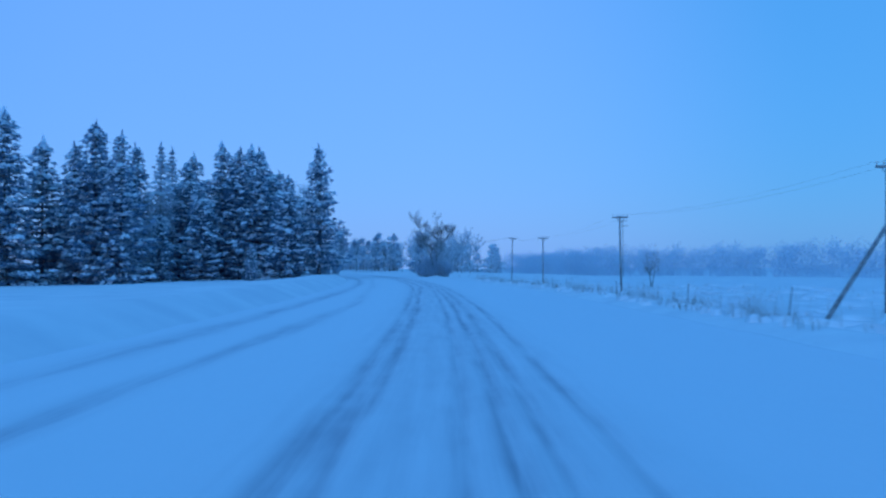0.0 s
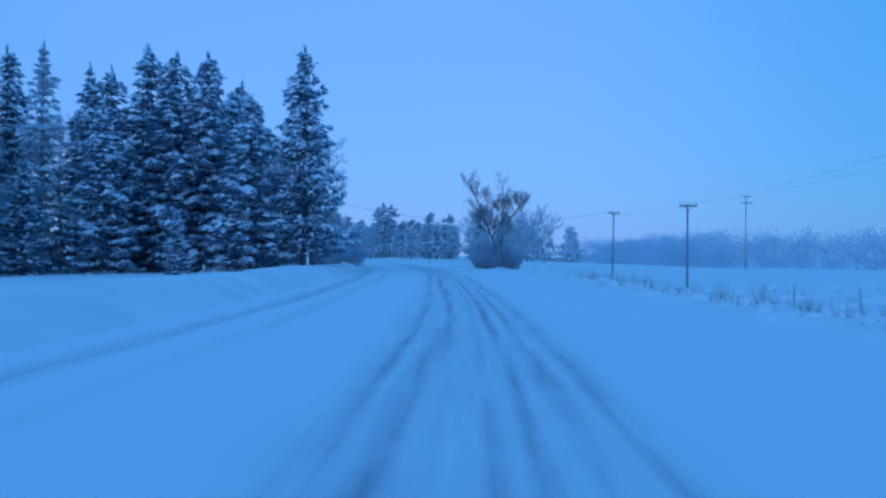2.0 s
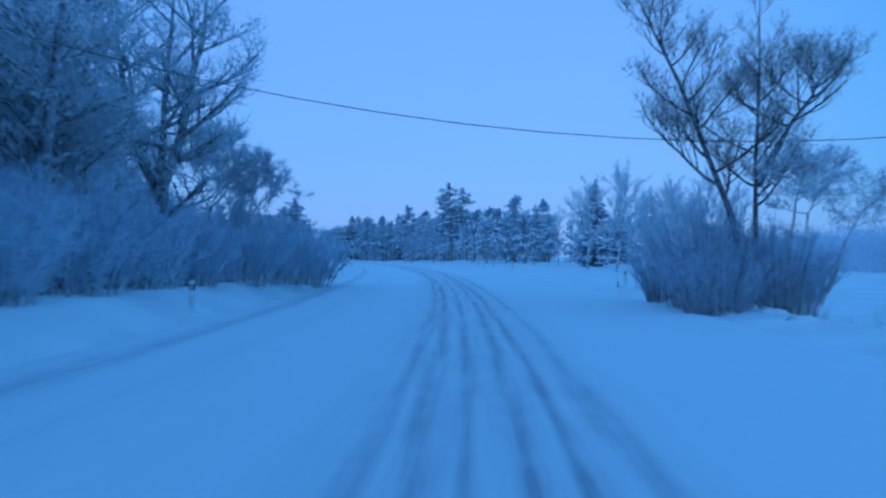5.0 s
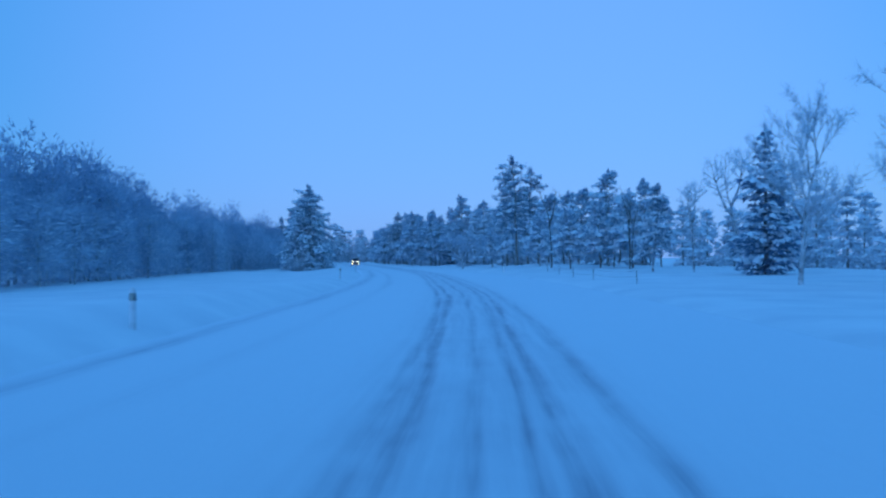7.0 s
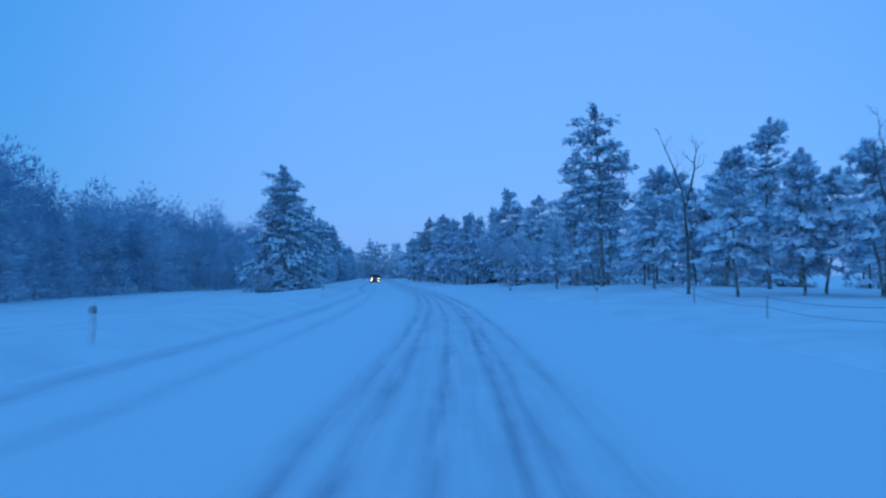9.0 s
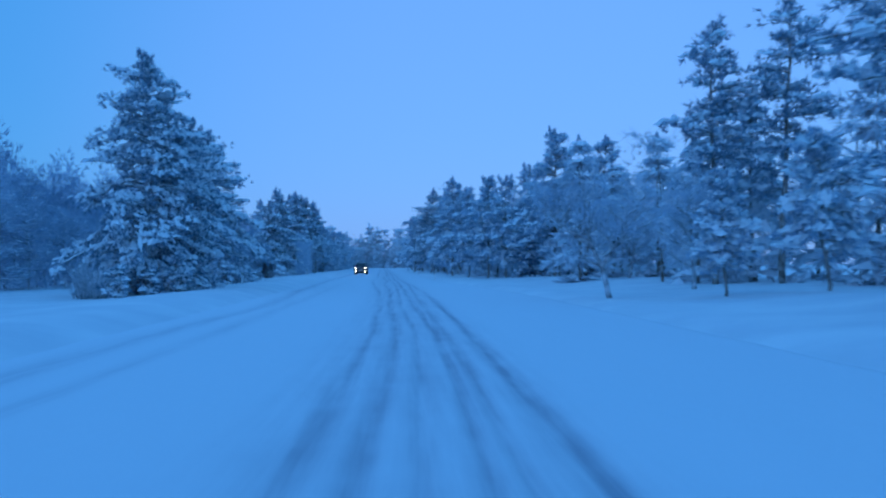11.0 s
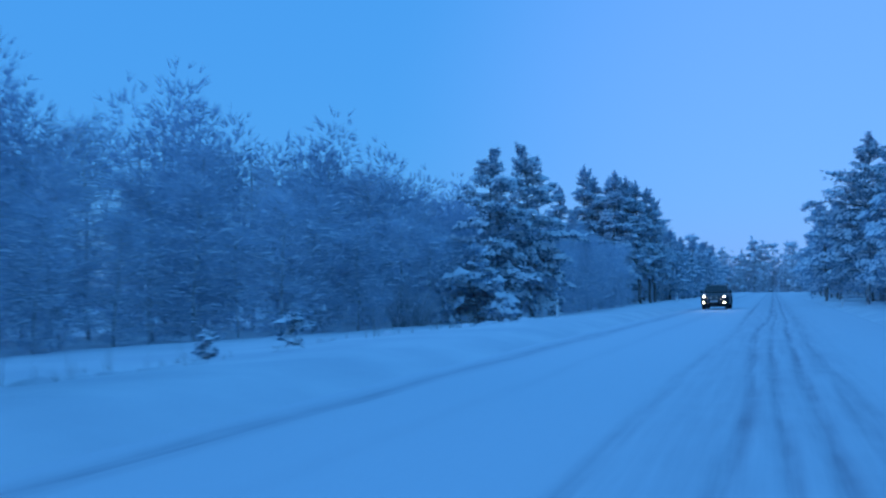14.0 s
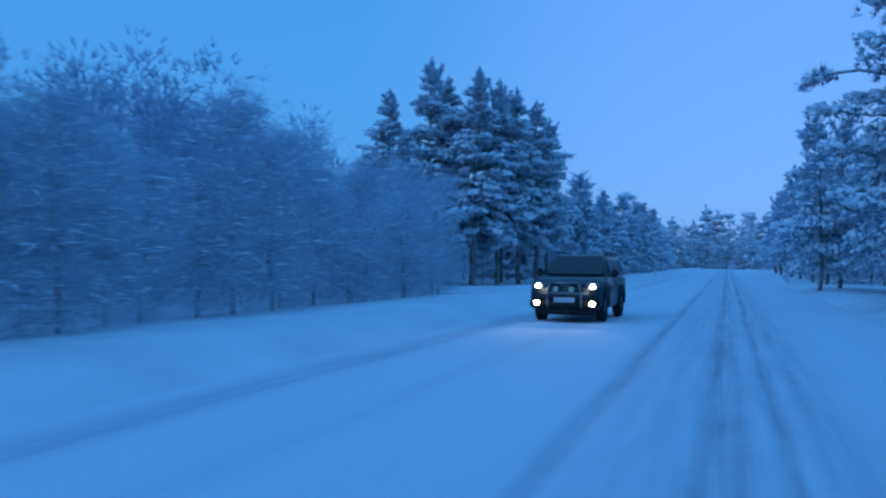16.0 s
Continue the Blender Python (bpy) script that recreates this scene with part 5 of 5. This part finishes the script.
# ---- power poles and wires ----
def cylinder(bm, a, b, r0, r1, k=10):
    a, b = Vector(a), Vector(b)
    m = Matrix.Translation((a + b) / 2) @ (b - a).to_track_quat("Z", "Y").to_matrix().to_4x4()
    bmesh.ops.create_cone(bm, cap_ends=True, segments=k, radius1=r0, radius2=r1, depth=(b - a).length, matrix=m)


def block(bm, c, size, bev=0.0, rot=None):
    m = Matrix.Translation(c) @ (rot or Matrix.Identity(4)) @ Matrix.Diagonal((*size, 1))
    r = bmesh.ops.create_cube(bm, size=1.0, matrix=m)
    if bev:
        bmesh.ops.bevel(bm, geom=list({e for v in r["verts"] for e in v.link_edges}), offset=bev, segments=2, affect="EDGES")


def pole(h, arm=1.2, label="weathered wooden power pole with one crossarm", arms=1):
    e = tagged(new("power_pole"), label, "power pole", "poles of the field line")
    bm = bmesh.new()
    cylinder(bm, (0, 0, -0.4), (0, 0, h), 0.082, 0.058, 10)
    part("post", bm, POLE_WOOD, e, shade=True)
    for j in range(arms):
        za = h - 0.12 - j * 1.1
        bm = bmesh.new()
        block(bm, (0, -0.12, za), (arm * (1 + 0.25 * j), 0.10, 0.11), 0.012)
        c = part("crossarm", bm, POLE_WOOD, e)
        bm = bmesh.new()
        for x in (-0.45, 0.45):
            cylinder(bm, (x * arm * 0.6, -0.12, za - 0.05), (0, -0.1, za - 0.42), 0.018, 0.018, 6)
        part("brace", bm, STEEL, e)
        for x in (-0.46, -0.18, 0.18, 0.46):
            bm = bmesh.new()
            cylinder(bm, (x * arm, -0.12, za + 0.05), (x * arm, -0.12, za + 0.13), 0.012, 0.012, 6)
            cylinder(bm, (x * arm, -0.12, za + 0.12), (x * arm, -0.12, za + 0.22), 0.045, 0.03, 8)
            part("insulator", bm, PORCELAIN, c)
    return e


POLES = [(31, 16.0, 6.9), (40.5, 19.0, 6.3), (70.4, 14.6, 5.7), (109.8, 16.3, 5.5), (143.9, 19.8, 6.5)]
tops = []
for i, (s, o, h) in enumerate(POLES):
    p = pole(h)
    p.matrix_basis = pose(*place(s, o), 0, 1.2 * math.sin(i * 2.1), heading(s) + 6)
    q = place(s, o)
    tops.append((q.x, q.y, q.z + h + 0.08, heading(s) + 6))
far_pole = pole(12.0, 2.2, "tall wooden power pole far out on the field", 2)
far_pole.matrix_basis = pose(*place(195.8, 58.8), 0, 0, 35)
# stay pole leaning on the first one
e = tagged(new("stay_pole"), "leaning wooden stay pole propping a power pole", "stay pole")
bm = bmesh.new()
f0, f1 = place(28.3, 10.9), Vector(tops[0][:3])
cylinder(bm, f0 - Vector((0, 0, 0.3)), f1 - Vector((0, 0, 1.2)), 0.075, 0.06, 10)
part("post", bm, POLE_WOOD, e, shade=True)
bm = bmesh.new()
cylinder(bm, f1 - Vector((0.16, 0, 1.2)), f1 - Vector((-0.16, 0, 1.2)), 0.03, 0.03, 8)
part("bolt", bm, STEEL, e)


def wire(a, b, sag, label, r=0.012):
    a, b = Vector(a), Vector(b)
    q = np.linspace(0, 1, 17)
    pts = np.array([(a.lerp(b, t) - Vector((0, 0, sag * 4 * t * (1 - t)))) for t in q])
    v, f = tube(pts, np.full(17, r), 4)
    return tagged(new("overhead_wire", mesh("overhead_wire", v, f, WIRE)), label, "wire", "overhead wires")


for (xa, ya, za, ha), (xb, yb, zb, hb) in zip(tops, tops[1:]):
    for x in (-0.55, 0.55):
        ca, sa = math.cos(radians(ha)) * x, math.sin(radians(ha)) * x
        wire((xa + ca, ya + sa, za), (xb + ca, yb + sa, zb), 0.5, "thin sagging wire between field poles", 0.003)

# roadside service pole in the left bushes, with the cable that crosses the road
crossing = pole(8.2, 0.9, "slim wooden pole standing in rimed bushes")
crossing.matrix_basis = pose(*place(139.5, -15.5), 0, 0, heading(139.5) + 90)
ca, cb = place(139.5, -15.5, 8.0), Vector(tops[4][:3])
wire(ca, cb, 2.3, "single cable slung across the road", 0.012)

# ---- marker posts ----
def marker():
    e = tagged(new("marker_post"), "white plastic roadside marker post with a dark band", "marker post", "marker posts along the road")
    bm = bmesh.new()
    block(bm, (0, 0, 0.42), (0.12, 0.10, 1.04), 0.03)
    for v in bm.verts:
        if v.co.z > 0.85 and v.co.y > 0:
            v.co.z -= 0.04
    part("post", bm, POST_WHITE, e)
    bm = bmesh.new()
    block(bm, (0, 0, 0.76), (0.124, 0.104, 0.20), 0.03)
    part("band", bm, BAND, e, "dark band, greyed in colour for haze")
    bm = bmesh.new()
    block(bm, (0, -0.055, 0.76), (0.05, 0.008, 0.14), 0.003)
    part("reflector", bm, REFLECTOR, e, "pale reflector")
    return e


mk = marker()
MARKS = [(138.4, -6.45), (101.0, -7.75), (180, -6.5), (226, -6.9), (268, -6.6), (314.4, -9.4), (366, -9.4), (414, -8.4), (464, -6.8), (144, 7.2), (158.5, 7.6), (252, 7.2), (346, 4.4), (396, 4.6)]
for i, (s, o) in enumerate(MARKS):
    m = pose(*place(s, o, -0.12), 1.5 * math.sin(i * 1.7), 2 * math.cos(i * 2.3), heading(s))
    if i:
        copy_thing(mk, m)
    else:
        first = m
mk.matrix_basis = first

# ---- wire fence in the snow on the right ----
FENCE = [(210, 9.0), (218.6, 8.4), (226.4, 8.6), (236.2, 9.4), (248, 10.6), (260.5, 12.2)]
fence = tagged(new("wire_fence"), "low wire fence half buried in snow along a field", "fence")
tp = []
for i, (s, o) in enumerate(FENCE):
    q = place(s, o)
    bm = bmesh.new()
    cylinder(bm, q - Vector((0, 0, 0.4)), q + Vector((0.03 * math.sin(i), 0.02, 0.66)), 0.024, 0.021, 8)
    part("fence_post", bm, POLE_WOOD, fence, shade=True)
    tp.append(q)
for hgt in (0.35, 0.64):
    for a, b in zip(tp, tp[1:]):
        v, f = tube(np.array([a.lerp(b, t) + Vector((0, 0, hgt - 0.10 * 4 * t * (1 - t))) for t in np.linspace(0, 1, 7)]), np.full(7, 0.005), 4)
        w = new("fence_wire", mesh("fence_wire", v, f, WIRE))
        w.parent = fence

# bare stakes of an old field fence, standing in the reeds
stake = tagged(new("fence_stake"), "weathered grey fence stake standing in snowy reeds", "fence stake", "stakes of the old field fence")
bm = bmesh.new()
cylinder(bm, (0, 0, -0.4), (0.02, 0.01, 0.80), 0.020, 0.016, 8)
part("post", bm, POLE_WOOD, stake, shade=True)
bm = bmesh.new()
v, f = caps(np.random.default_rng(3), np.array([[0.02, 0.01, 0.81]]), np.array([[1.0, 0, 0]]), 0.035, 0.03, 0.04)
for q in v:
    bm.verts.new(q)
bm.verts.ensure_lookup_table()
for q in f:
    bm.faces.new([bm.verts[i] for i in q])
part("snow_cap", bm, TREE_SNOW, stake, "small cap of snow", True)
STAKES = [(22.5, 8.0), (34.5, 8.9), (49, 9.4), (63, 9.2), (69.2, 9.3), (75, 9.8), (79.5, 10.4), (131, 10.9), (139.5, 11.0)]
for i, (s, o) in enumerate(STAKES):
    m = pose(*place(s, o), 5 * math.sin(i * 2.7), 6 * math.cos(i * 1.9), 40 * i)
    if i:
        copy_thing(stake, m)
    else:
        first = m
stake.matrix_basis = first

# ---- dry grass and saplings ----
rng = np.random.default_rng(77)
gp, gd = [], []
for i in range(2600):
    s = rng.uniform(2, 104)
    o = 6.9 + abs(rng.normal(0, 1.5)) + (rng.uniform(0, 26) if i % 3 == 0 else 0)
    if noise.noise(Vector((s * 0.11, o * 0.30, 3))) < rng.uniform(-0.25, 0.2):
        continue
    gp.append(place(s, o, -0.03))
    gd.append((rng.normal(0, 0.14), rng.normal(0, 0.14), 1))
for i in range(120):
    gp.append(place(rng.uniform(136, 160), 7.3 + abs(rng.normal(0, 1.2)), -0.03))
    gd.append((0, 0, 1))
for i in range(150):
    s = rng.uniform(300, 372)
    gp.append(place(s, -10.5 - abs(rng.normal(0, 1.2)), -0.03))
    gd.append((0, 0, 1))
v, f = spikes(rng, np.array(gp), np.array(gd), 0.22 + 0.7 * rng.uniform(0, 1, len(gp)) ** 2.2, 0.012, 6, 0.20, True)
tagged(new("dry_grass", mesh("dry_grass", v, f, GRASS)), "dry rimed grass and reeds poking through the snow", "grass", kind="stuff")
gpa = np.array(gp)
for i in range(420):
    gp.append(place(rng.uniform(2, 112), 8.5 + 34 * rng.uniform(0, 1) ** 1.5, -0.06))
hum = np.array(gp[len(gpa):])
v, f = caps(rng, hum, np.column_stack([rng.normal(0, 1, (len(hum), 2)), np.zeros(len(hum))]), rng.uniform(0.4, 1.5, len(hum)), rng.uniform(0.3, 0.9, len(hum)), rng.uniform(0.10, 0.30, len(hum)), False, 0.0, 8)
tagged(new("snow_mounds", mesh("snow_mounds", v, f, SNOW, True)), "low snow mounds over the rough field", "snow", kind="stuff")
sel = rng.uniform(0, 1, len(gpa)) < 0.22
v, f = caps(rng, gpa[sel], np.column_stack([rng.normal(0, 1, (sel.sum(), 2)), np.zeros(sel.sum())]), rng.uniform(0.2, 0.6, sel.sum()), rng.uniform(0.15, 0.4, sel.sum()), rng.uniform(0.08, 0.2, sel.sum()))
tagged(new("snow_hummocks", mesh("snow_hummocks", v, f, SNOW, True)), "small snow hummocks round the grass tufts", "snow", kind="stuff")

sap_w, sap_g, sap_c = pine_parts(75, 1.7, 0.65, 0.1, 1.0, 1.0)
sapling = tagged(tree_thing("sapling", "knee-high conifer sapling bowed under snow", "sapling", [("trunk", sap_w.mesh("trunk", PINE_BARK), ""), ("crown", sap_g.mesh("crown", PINE_NEEDLES), ""),
                ("snow_load", sap_c.mesh("snow_load", TREE_SNOW, True), "lump of snow")]), group="saplings on the left verge")
set_out(sapling, [(298, -11.2, 0.62, 0), (300.5, -10.4, 0.50, 60), (303.5, -10.6, 0.56, 140), (306, -10.2, 0.43, 220), (309, -11.0, 0.62, 300), (296, -12.2, 0.74, 20), (346, -12.5, 0.50, 90), (341.5, -12.2, 0.37, 170),
                  (313, -11.6, 0.50, 250), (293.5, -11.4, 0.43, 40), (371, -12.6, 0.37, 10), (320, -11.2, 0.43, 110)])


# ---- a heap of cut boughs under snow at the grove's edge ----
def brush_pile():
    e = tagged(new("brush_pile"), "heap of cut boughs half buried under fresh snow", "brush pile")
    rng = np.random.default_rng(5)
    sticks, white = Pile(), Pile()
    for i in range(26):
        a = rng.uniform(0, 6.283)
        r0, z1 = rng.uniform(0.3, 0.85), rng.uniform(0.35, 0.85)
        foot = np.array([math.cos(a) * r0 * 1.2, math.sin(a) * r0, -0.05])
        tip = np.array([-math.cos(a) * 0.25, -math.sin(a) * 0.2, z1]) + rng.normal(0, 0.08, 3)
        q = np.linspace(0, 1, 5)[:, None]
        pts = foot + (tip - foot) * q + rng.normal(0, 0.03, (5, 3))
        sticks.add(*tube(pts, np.linspace(0.03, 0.012, 5), 5))
        mids = (pts[1:] + pts[:-1]) / 2
        white.add(*caps(rng, mids + np.array([0, 0, 0.03]), np.diff(pts, axis=0), 0.22, 0.10, 0.09))
    rings = [(1.15, -0.1), (0.95, 0.10), (0.62, 0.34), (0.3, 0.52), (0.0, 0.60)]
    k = 18
    v = np.array([(r * 1.15 * math.cos(6.283 * j / k) * rng.uniform(0.85, 1.12), r * math.sin(6.283 * j / k) * rng.uniform(0.85, 1.12), z + rng.normal(0, 0.04)) for r, z in rings for j in range(k)])
    f = np.array([(i * k + j, i * k + (j + 1) % k, (i + 1) * k + (j + 1) % k, (i + 1) * k + j) for i in range(len(rings) - 1) for j in range(k)])
    white.add(v, np.concatenate([f[:, [0, 1, 2]], f[:, [0, 2, 3]]]))
    for name, pl, mat, lab in (("bough", sticks, BARK, "cut bare boughs"), ("snow_cover", white, TREE_SNOW, "snow lying over the boughs")):
        ob = new(name, pl.mesh(name, mat, True))
        ob.parent = e
        tagged(ob, lab, kind="stuff")
    return e


bp_ = brush_pile()
bp_.matrix_basis = pose(*place(113.5, -14.6), 0, 0, 30)
copy_thing(bp_, pose(*place(111.8, -15.6, -0.42), 0, 0, 130))

# ---- the oncoming car ----
def profile(bm, pts, half_w, bev=0.05, narrow=None):
    """Extrude a side outline (y, z) over the width; narrow(z): share of the half width at that height."""
    rows = []
    for sx in (-1, 1):
        rows.append([bm.verts.new((sx * half_w * (narrow(z) if narrow else 1.0), y, z)) for y, z in pts])
    bm.faces.new(rows[0])
    bm.faces.new(rows[1][::-1])
    n = len(pts)
    for i in range(n):
        j = (i + 1) % n
        bm.faces.new((rows[0][j], rows[0][i], rows[1][i], rows[1][j]))
    bmesh.ops.recalc_face_normals(bm, faces=bm.faces)
    if bev:
        bmesh.ops.bevel(bm, geom=list(bm.edges), offset=bev, segments=3, affect="EDGES", clamp_overlap=True)


def wheel(e, x, y, r=0.36):
    t = bmesh.new()
    ring = [(r * 0.62, -0.11), (r * 0.9, -0.115), (r * 0.985, -0.085), (r, -0.03), (r, 0.03), (r * 0.985, 0.085), (r * 0.9, 0.115), (r * 0.62, 0.11)]
    k = 28
    vs = [[t.verts.new((w, q * math.cos(a), q * math.sin(a))) for q, w in ring] for a in (6.28318 * i / k for i in range(k))]
    for i in range(k):
        for j in range(len(ring)):
            t.faces.new((vs[i][j], vs[(i + 1) % k][j], vs[(i + 1) % k][(j + 1) % len(ring)], vs[i][(j + 1) % len(ring)]))
    w = new("wheel")
    w.parent = e
    w.matrix_basis = pose(x, y, r)
    part("tyre", t, RUBBER, w, shade=True)
    t = bmesh.new()
    sgn = 1 if x > 0 else -1
    cylinder(t, (-0.06, 0, 0), (0.06, 0, 0), r * 0.63, r * 0.63, 24)
    for i in range(5):
        a = 6.28318 * i / 5
        block(t, (0.07 * sgn, math.cos(a) * r * 0.32, math.sin(a) * r * 0.32), (0.03, 0.07, r * 0.55), 0.008, Matrix.Rotation(a - math.pi / 2, 4, "X"))
    part("rim", t, STEEL, w, "alloy rim")


car = tagged(new("car"), "dark off-road car with lit headlamps and chromed bull bar", "car")
hw = 0.90
bm = bmesh.new()
profile(bm, [(2.22, 0.34), (2.30, 0.55), (2.26, 0.86), (2.10, 1.00), (1.10, 1.08), (0.95, 1.10), (-2.20, 1.08), (-2.30, 0.85), (-2.28, 0.45), (-2.15, 0.34), (-1.05, 0.32), (1.05, 0.32)], hw, 0.06,
        lambda z: 0.97 if z < 0.5 else 1.0 if z < 0.95 else 0.95)
part("body", bm, CAR_PAINT, car, shade=True)
bm = bmesh.new()
profile(bm, [(1.00, 1.08), (0.38, 1.56), (0.15, 1.62), (-1.85, 1.60), (-2.12, 1.48), (-2.20, 1.08)], hw * 0.94, 0.05, lambda z: 1.0 if z < 1.2 else 0.80)
part("cabin", bm, CAR_PAINT, car, shade=True)
bm = bmesh.new()
v = [bm.verts.new(q) for q in ((-0.72, 0.965, 1.125), (0.72, 0.965, 1.125), (0.62, 0.43, 1.545), (-0.62, 0.43, 1.545))]
bm.faces.new(v)
r = bmesh.ops.extrude_face_region(bm, geom=bm.faces[:])
bmesh.ops.translate(bm, verts=[q for q in r["geom"] if isinstance(q, bmesh.types.BMVert)], vec=(0, 0.018, 0.016))
bmesh.ops.recalc_face_normals(bm, faces=bm.faces)
part("windscreen", bm, GLASS_DARK, car, "dark windscreen")
for sx in (-1, 1):
    for y0, y1 in ((0.62, -0.25), (-0.33, -1.15), (-1.23, -1.95)):
        bm = bmesh.new()
        yt = y0 - 0.32 if y0 > 0 else y0
        q = [bm.verts.new(c) for c in ((sx * 0.852, y0, 1.15), (sx * 0.852, y1, 1.15), (sx * 0.715, y1, 1.50), (sx * 0.715, yt, 1.50))]
        bm.faces.new(q)
        r = bmesh.ops.extrude_face_region(bm, geom=bm.faces[:])
        bmesh.ops.translate(bm, verts=[c for c in r["geom"] if isinstance(c, bmesh.types.BMVert)], vec=(sx * 0.012, 0, 0.004))
        bmesh.ops.recalc_face_normals(bm, faces=bm.faces)
        part("side_window", bm, GLASS_DARK, car, "dark side window")
    # mirror, headlamp, fog lamp, roof rail
    bm = bmesh.new()
    block(bm, (sx * 1.0, 0.70, 1.16), (0.20, 0.12, 0.17), 0.04)
    block(bm, (sx * 0.90, 0.72, 1.12), (0.10, 0.05, 0.05), 0.01)
    part("mirror", bm, BLACK, car, "black door mirror")
    bm = bmesh.new()
    block(bm, (sx * 0.68, 2.215, 0.855), (0.34, 0.10, 0.19), 0.04)
    hl = part("headlamp", bm, CHROME, car, "lit headlamp")
    bm = bmesh.new()
    bmesh.ops.create_uvsphere(bm, u_segments=16, v_segments=10, radius=0.062, matrix=Matrix.Translation((sx * 0.69, 2.255, 0.86)) @ Matrix.Diagonal((1.25, 0.4, 1, 1)))
    part("bulb", bm, BEAM, hl, "glowing headlamp reflector", True)
    bm = bmesh.new()
    cylinder(bm, (sx * 0.70, 2.26, 0.47), (sx * 0.70, 2.385, 0.47), 0.085, 0.09, 16)
    fl = part("fog_lamp", bm, BLACK, car, "lit fog lamp", True)
    bm = bmesh.new()
    bmesh.ops.create_uvsphere(bm, u_segments=14, v_segments=8, radius=0.07, matrix=Matrix.Translation((sx * 0.70, 2.385, 0.47)) @ Matrix.Diagonal((1.15, 0.35, 0.85, 1)))
    part("bulb", bm, FOG, fl, "glowing fog lamp", True)
    bm = bmesh.new()
    cylinder(bm, (sx * 0.66, 0.05, 1.66), (sx * 0.66, -1.75, 1.65), 0.018, 0.018, 8)
    for y in (0.0, -0.85, -1.7):
        cylinder(bm, (sx * 0.66, y, 1.58), (sx * 0.66, y, 1.66), 0.02, 0.016, 6)
    part("roof_rail", bm, BLACK, car, shade=True)
    for y in (1.42, -1.40):
        wheel(car, sx * 0.78, y)
        bm = bmesh.new()
        k = 14
        inner = [bm.verts.new((sx * 0.86, y + 0.42 * math.cos(a), 0.36 + 0.42 * math.sin(a))) for a in np.linspace(0, math.pi, k)]
        outer = [bm.verts.new((sx * 0.925, y + 0.50 * math.cos(a), 0.36 + 0.50 * math.sin(a))) for a in np.linspace(0, math.pi, k)]
        low = [bm.verts.new((sx * 0.86, y + 0.50 * math.cos(a), 0.36 + 0.50 * math.sin(a))) for a in np.linspace(0, math.pi, k)]
        for i in range(k - 1):
            bm.faces.new((inner[i], inner[i + 1], outer[i + 1], outer[i]))
            bm.faces.new((outer[i], outer[i + 1], low[i + 1], low[i]))
        part("wheel_arch", bm, BLACK, car, "black wheel-arch trim", True)
bm = bmesh.new()
block(bm, (0, 2.285, 0.80), (0.86, 0.05, 0.20), 0.02)
gr = part("grille", bm, BLACK, car, "black radiator grille")
for z in (0.74, 0.80, 0.86):
    bm = bmesh.new()
    block(bm, (0, 2.315, z), (0.80, 0.018, 0.022), 0.005)
    part("slat", bm, CHROME, gr)
bm = bmesh.new()
block(bm, (0, 2.29, 0.46), (1.78, 0.16, 0.24), 0.05)
block(bm, (0, 2.20, 0.29), (1.56, 0.22, 0.18), 0.05)
part("bumper", bm, BLACK, car, "black front bumper", True)
bm = bmesh.new()
for x in (-0.42, 0.42):
    cylinder(bm, (x, 2.36, 0.36), (x, 2.44, 0.72), 0.03, 0.03, 10)
    cylinder(bm, (x, 2.44, 0.72), (x * 0.86, 2.40, 0.93), 0.03, 0.03, 10)
cylinder(bm, (-0.62, 2.44, 0.70), (0.62, 2.44, 0.70), 0.03, 0.03, 10)
cylinder(bm, (-0.36, 2.40, 0.93), (0.36, 2.40, 0.93), 0.03, 0.03, 10)
part("bull_bar", bm, CHROME, car, "chromed tubular bull bar", True)
for x in (-0.20, 0.20):
    bm = bmesh.new()
    cylinder(bm, (x, 2.40, 0.79), (x, 2.47, 0.79), 0.075, 0.085, 16)
    sl = part("spot_lamp", bm, BLACK, car, "unlit round spot lamp", True)
    bm = bmesh.new()
    cylinder(bm, (x, 2.468, 0.79), (x, 2.478, 0.79), 0.072, 0.068, 16)
    part("lens", bm, REFLECTOR, sl, "pale lamp lens")
bm = bmesh.new()
block(bm, (0, 2.39, 0.55), (0.52, 0.015, 0.115), 0.005)
part("number_plate", bm, PLATE, car, "blank pale number plate")
bm = bmesh.new()
for x in (-0.35, 0.30):
    cylinder(bm, (x, 0.985, 1.13), (x + 0.42, 0.80, 1.285), 0.010, 0.008, 6)
part("wiper", bm, BLACK, car)
cs, co = 392.4, -3.70
cp, cu = lane(cs)
car.matrix_basis = pose(cp.x + cu.y * co, cp.y - cu.x * co, 0.0, 0, 0, heading(cs) + 180 - 2) @ Matrix.Diagonal((0.97, 1.0, 1.05, 1.0))

# its two beams on the snow
for sx in (-0.69, 0.69):
    ld = bpy.data.lights.new("headlamp_beam", "SPOT")
    ld.energy, ld.spot_size, ld.spot_blend, ld.shadow_soft_size, ld.color = 70.0, radians(58), 1.0, 0.06, (1.0, 0.90, 0.72)
    lo = new("headlamp_beam", ld)
    a = car.matrix_basis @ Vector((sx, 2.40, 0.86))
    b = car.matrix_basis @ Vector((sx, 20.0, 0.0))
    lo.matrix_world = look(a, b)
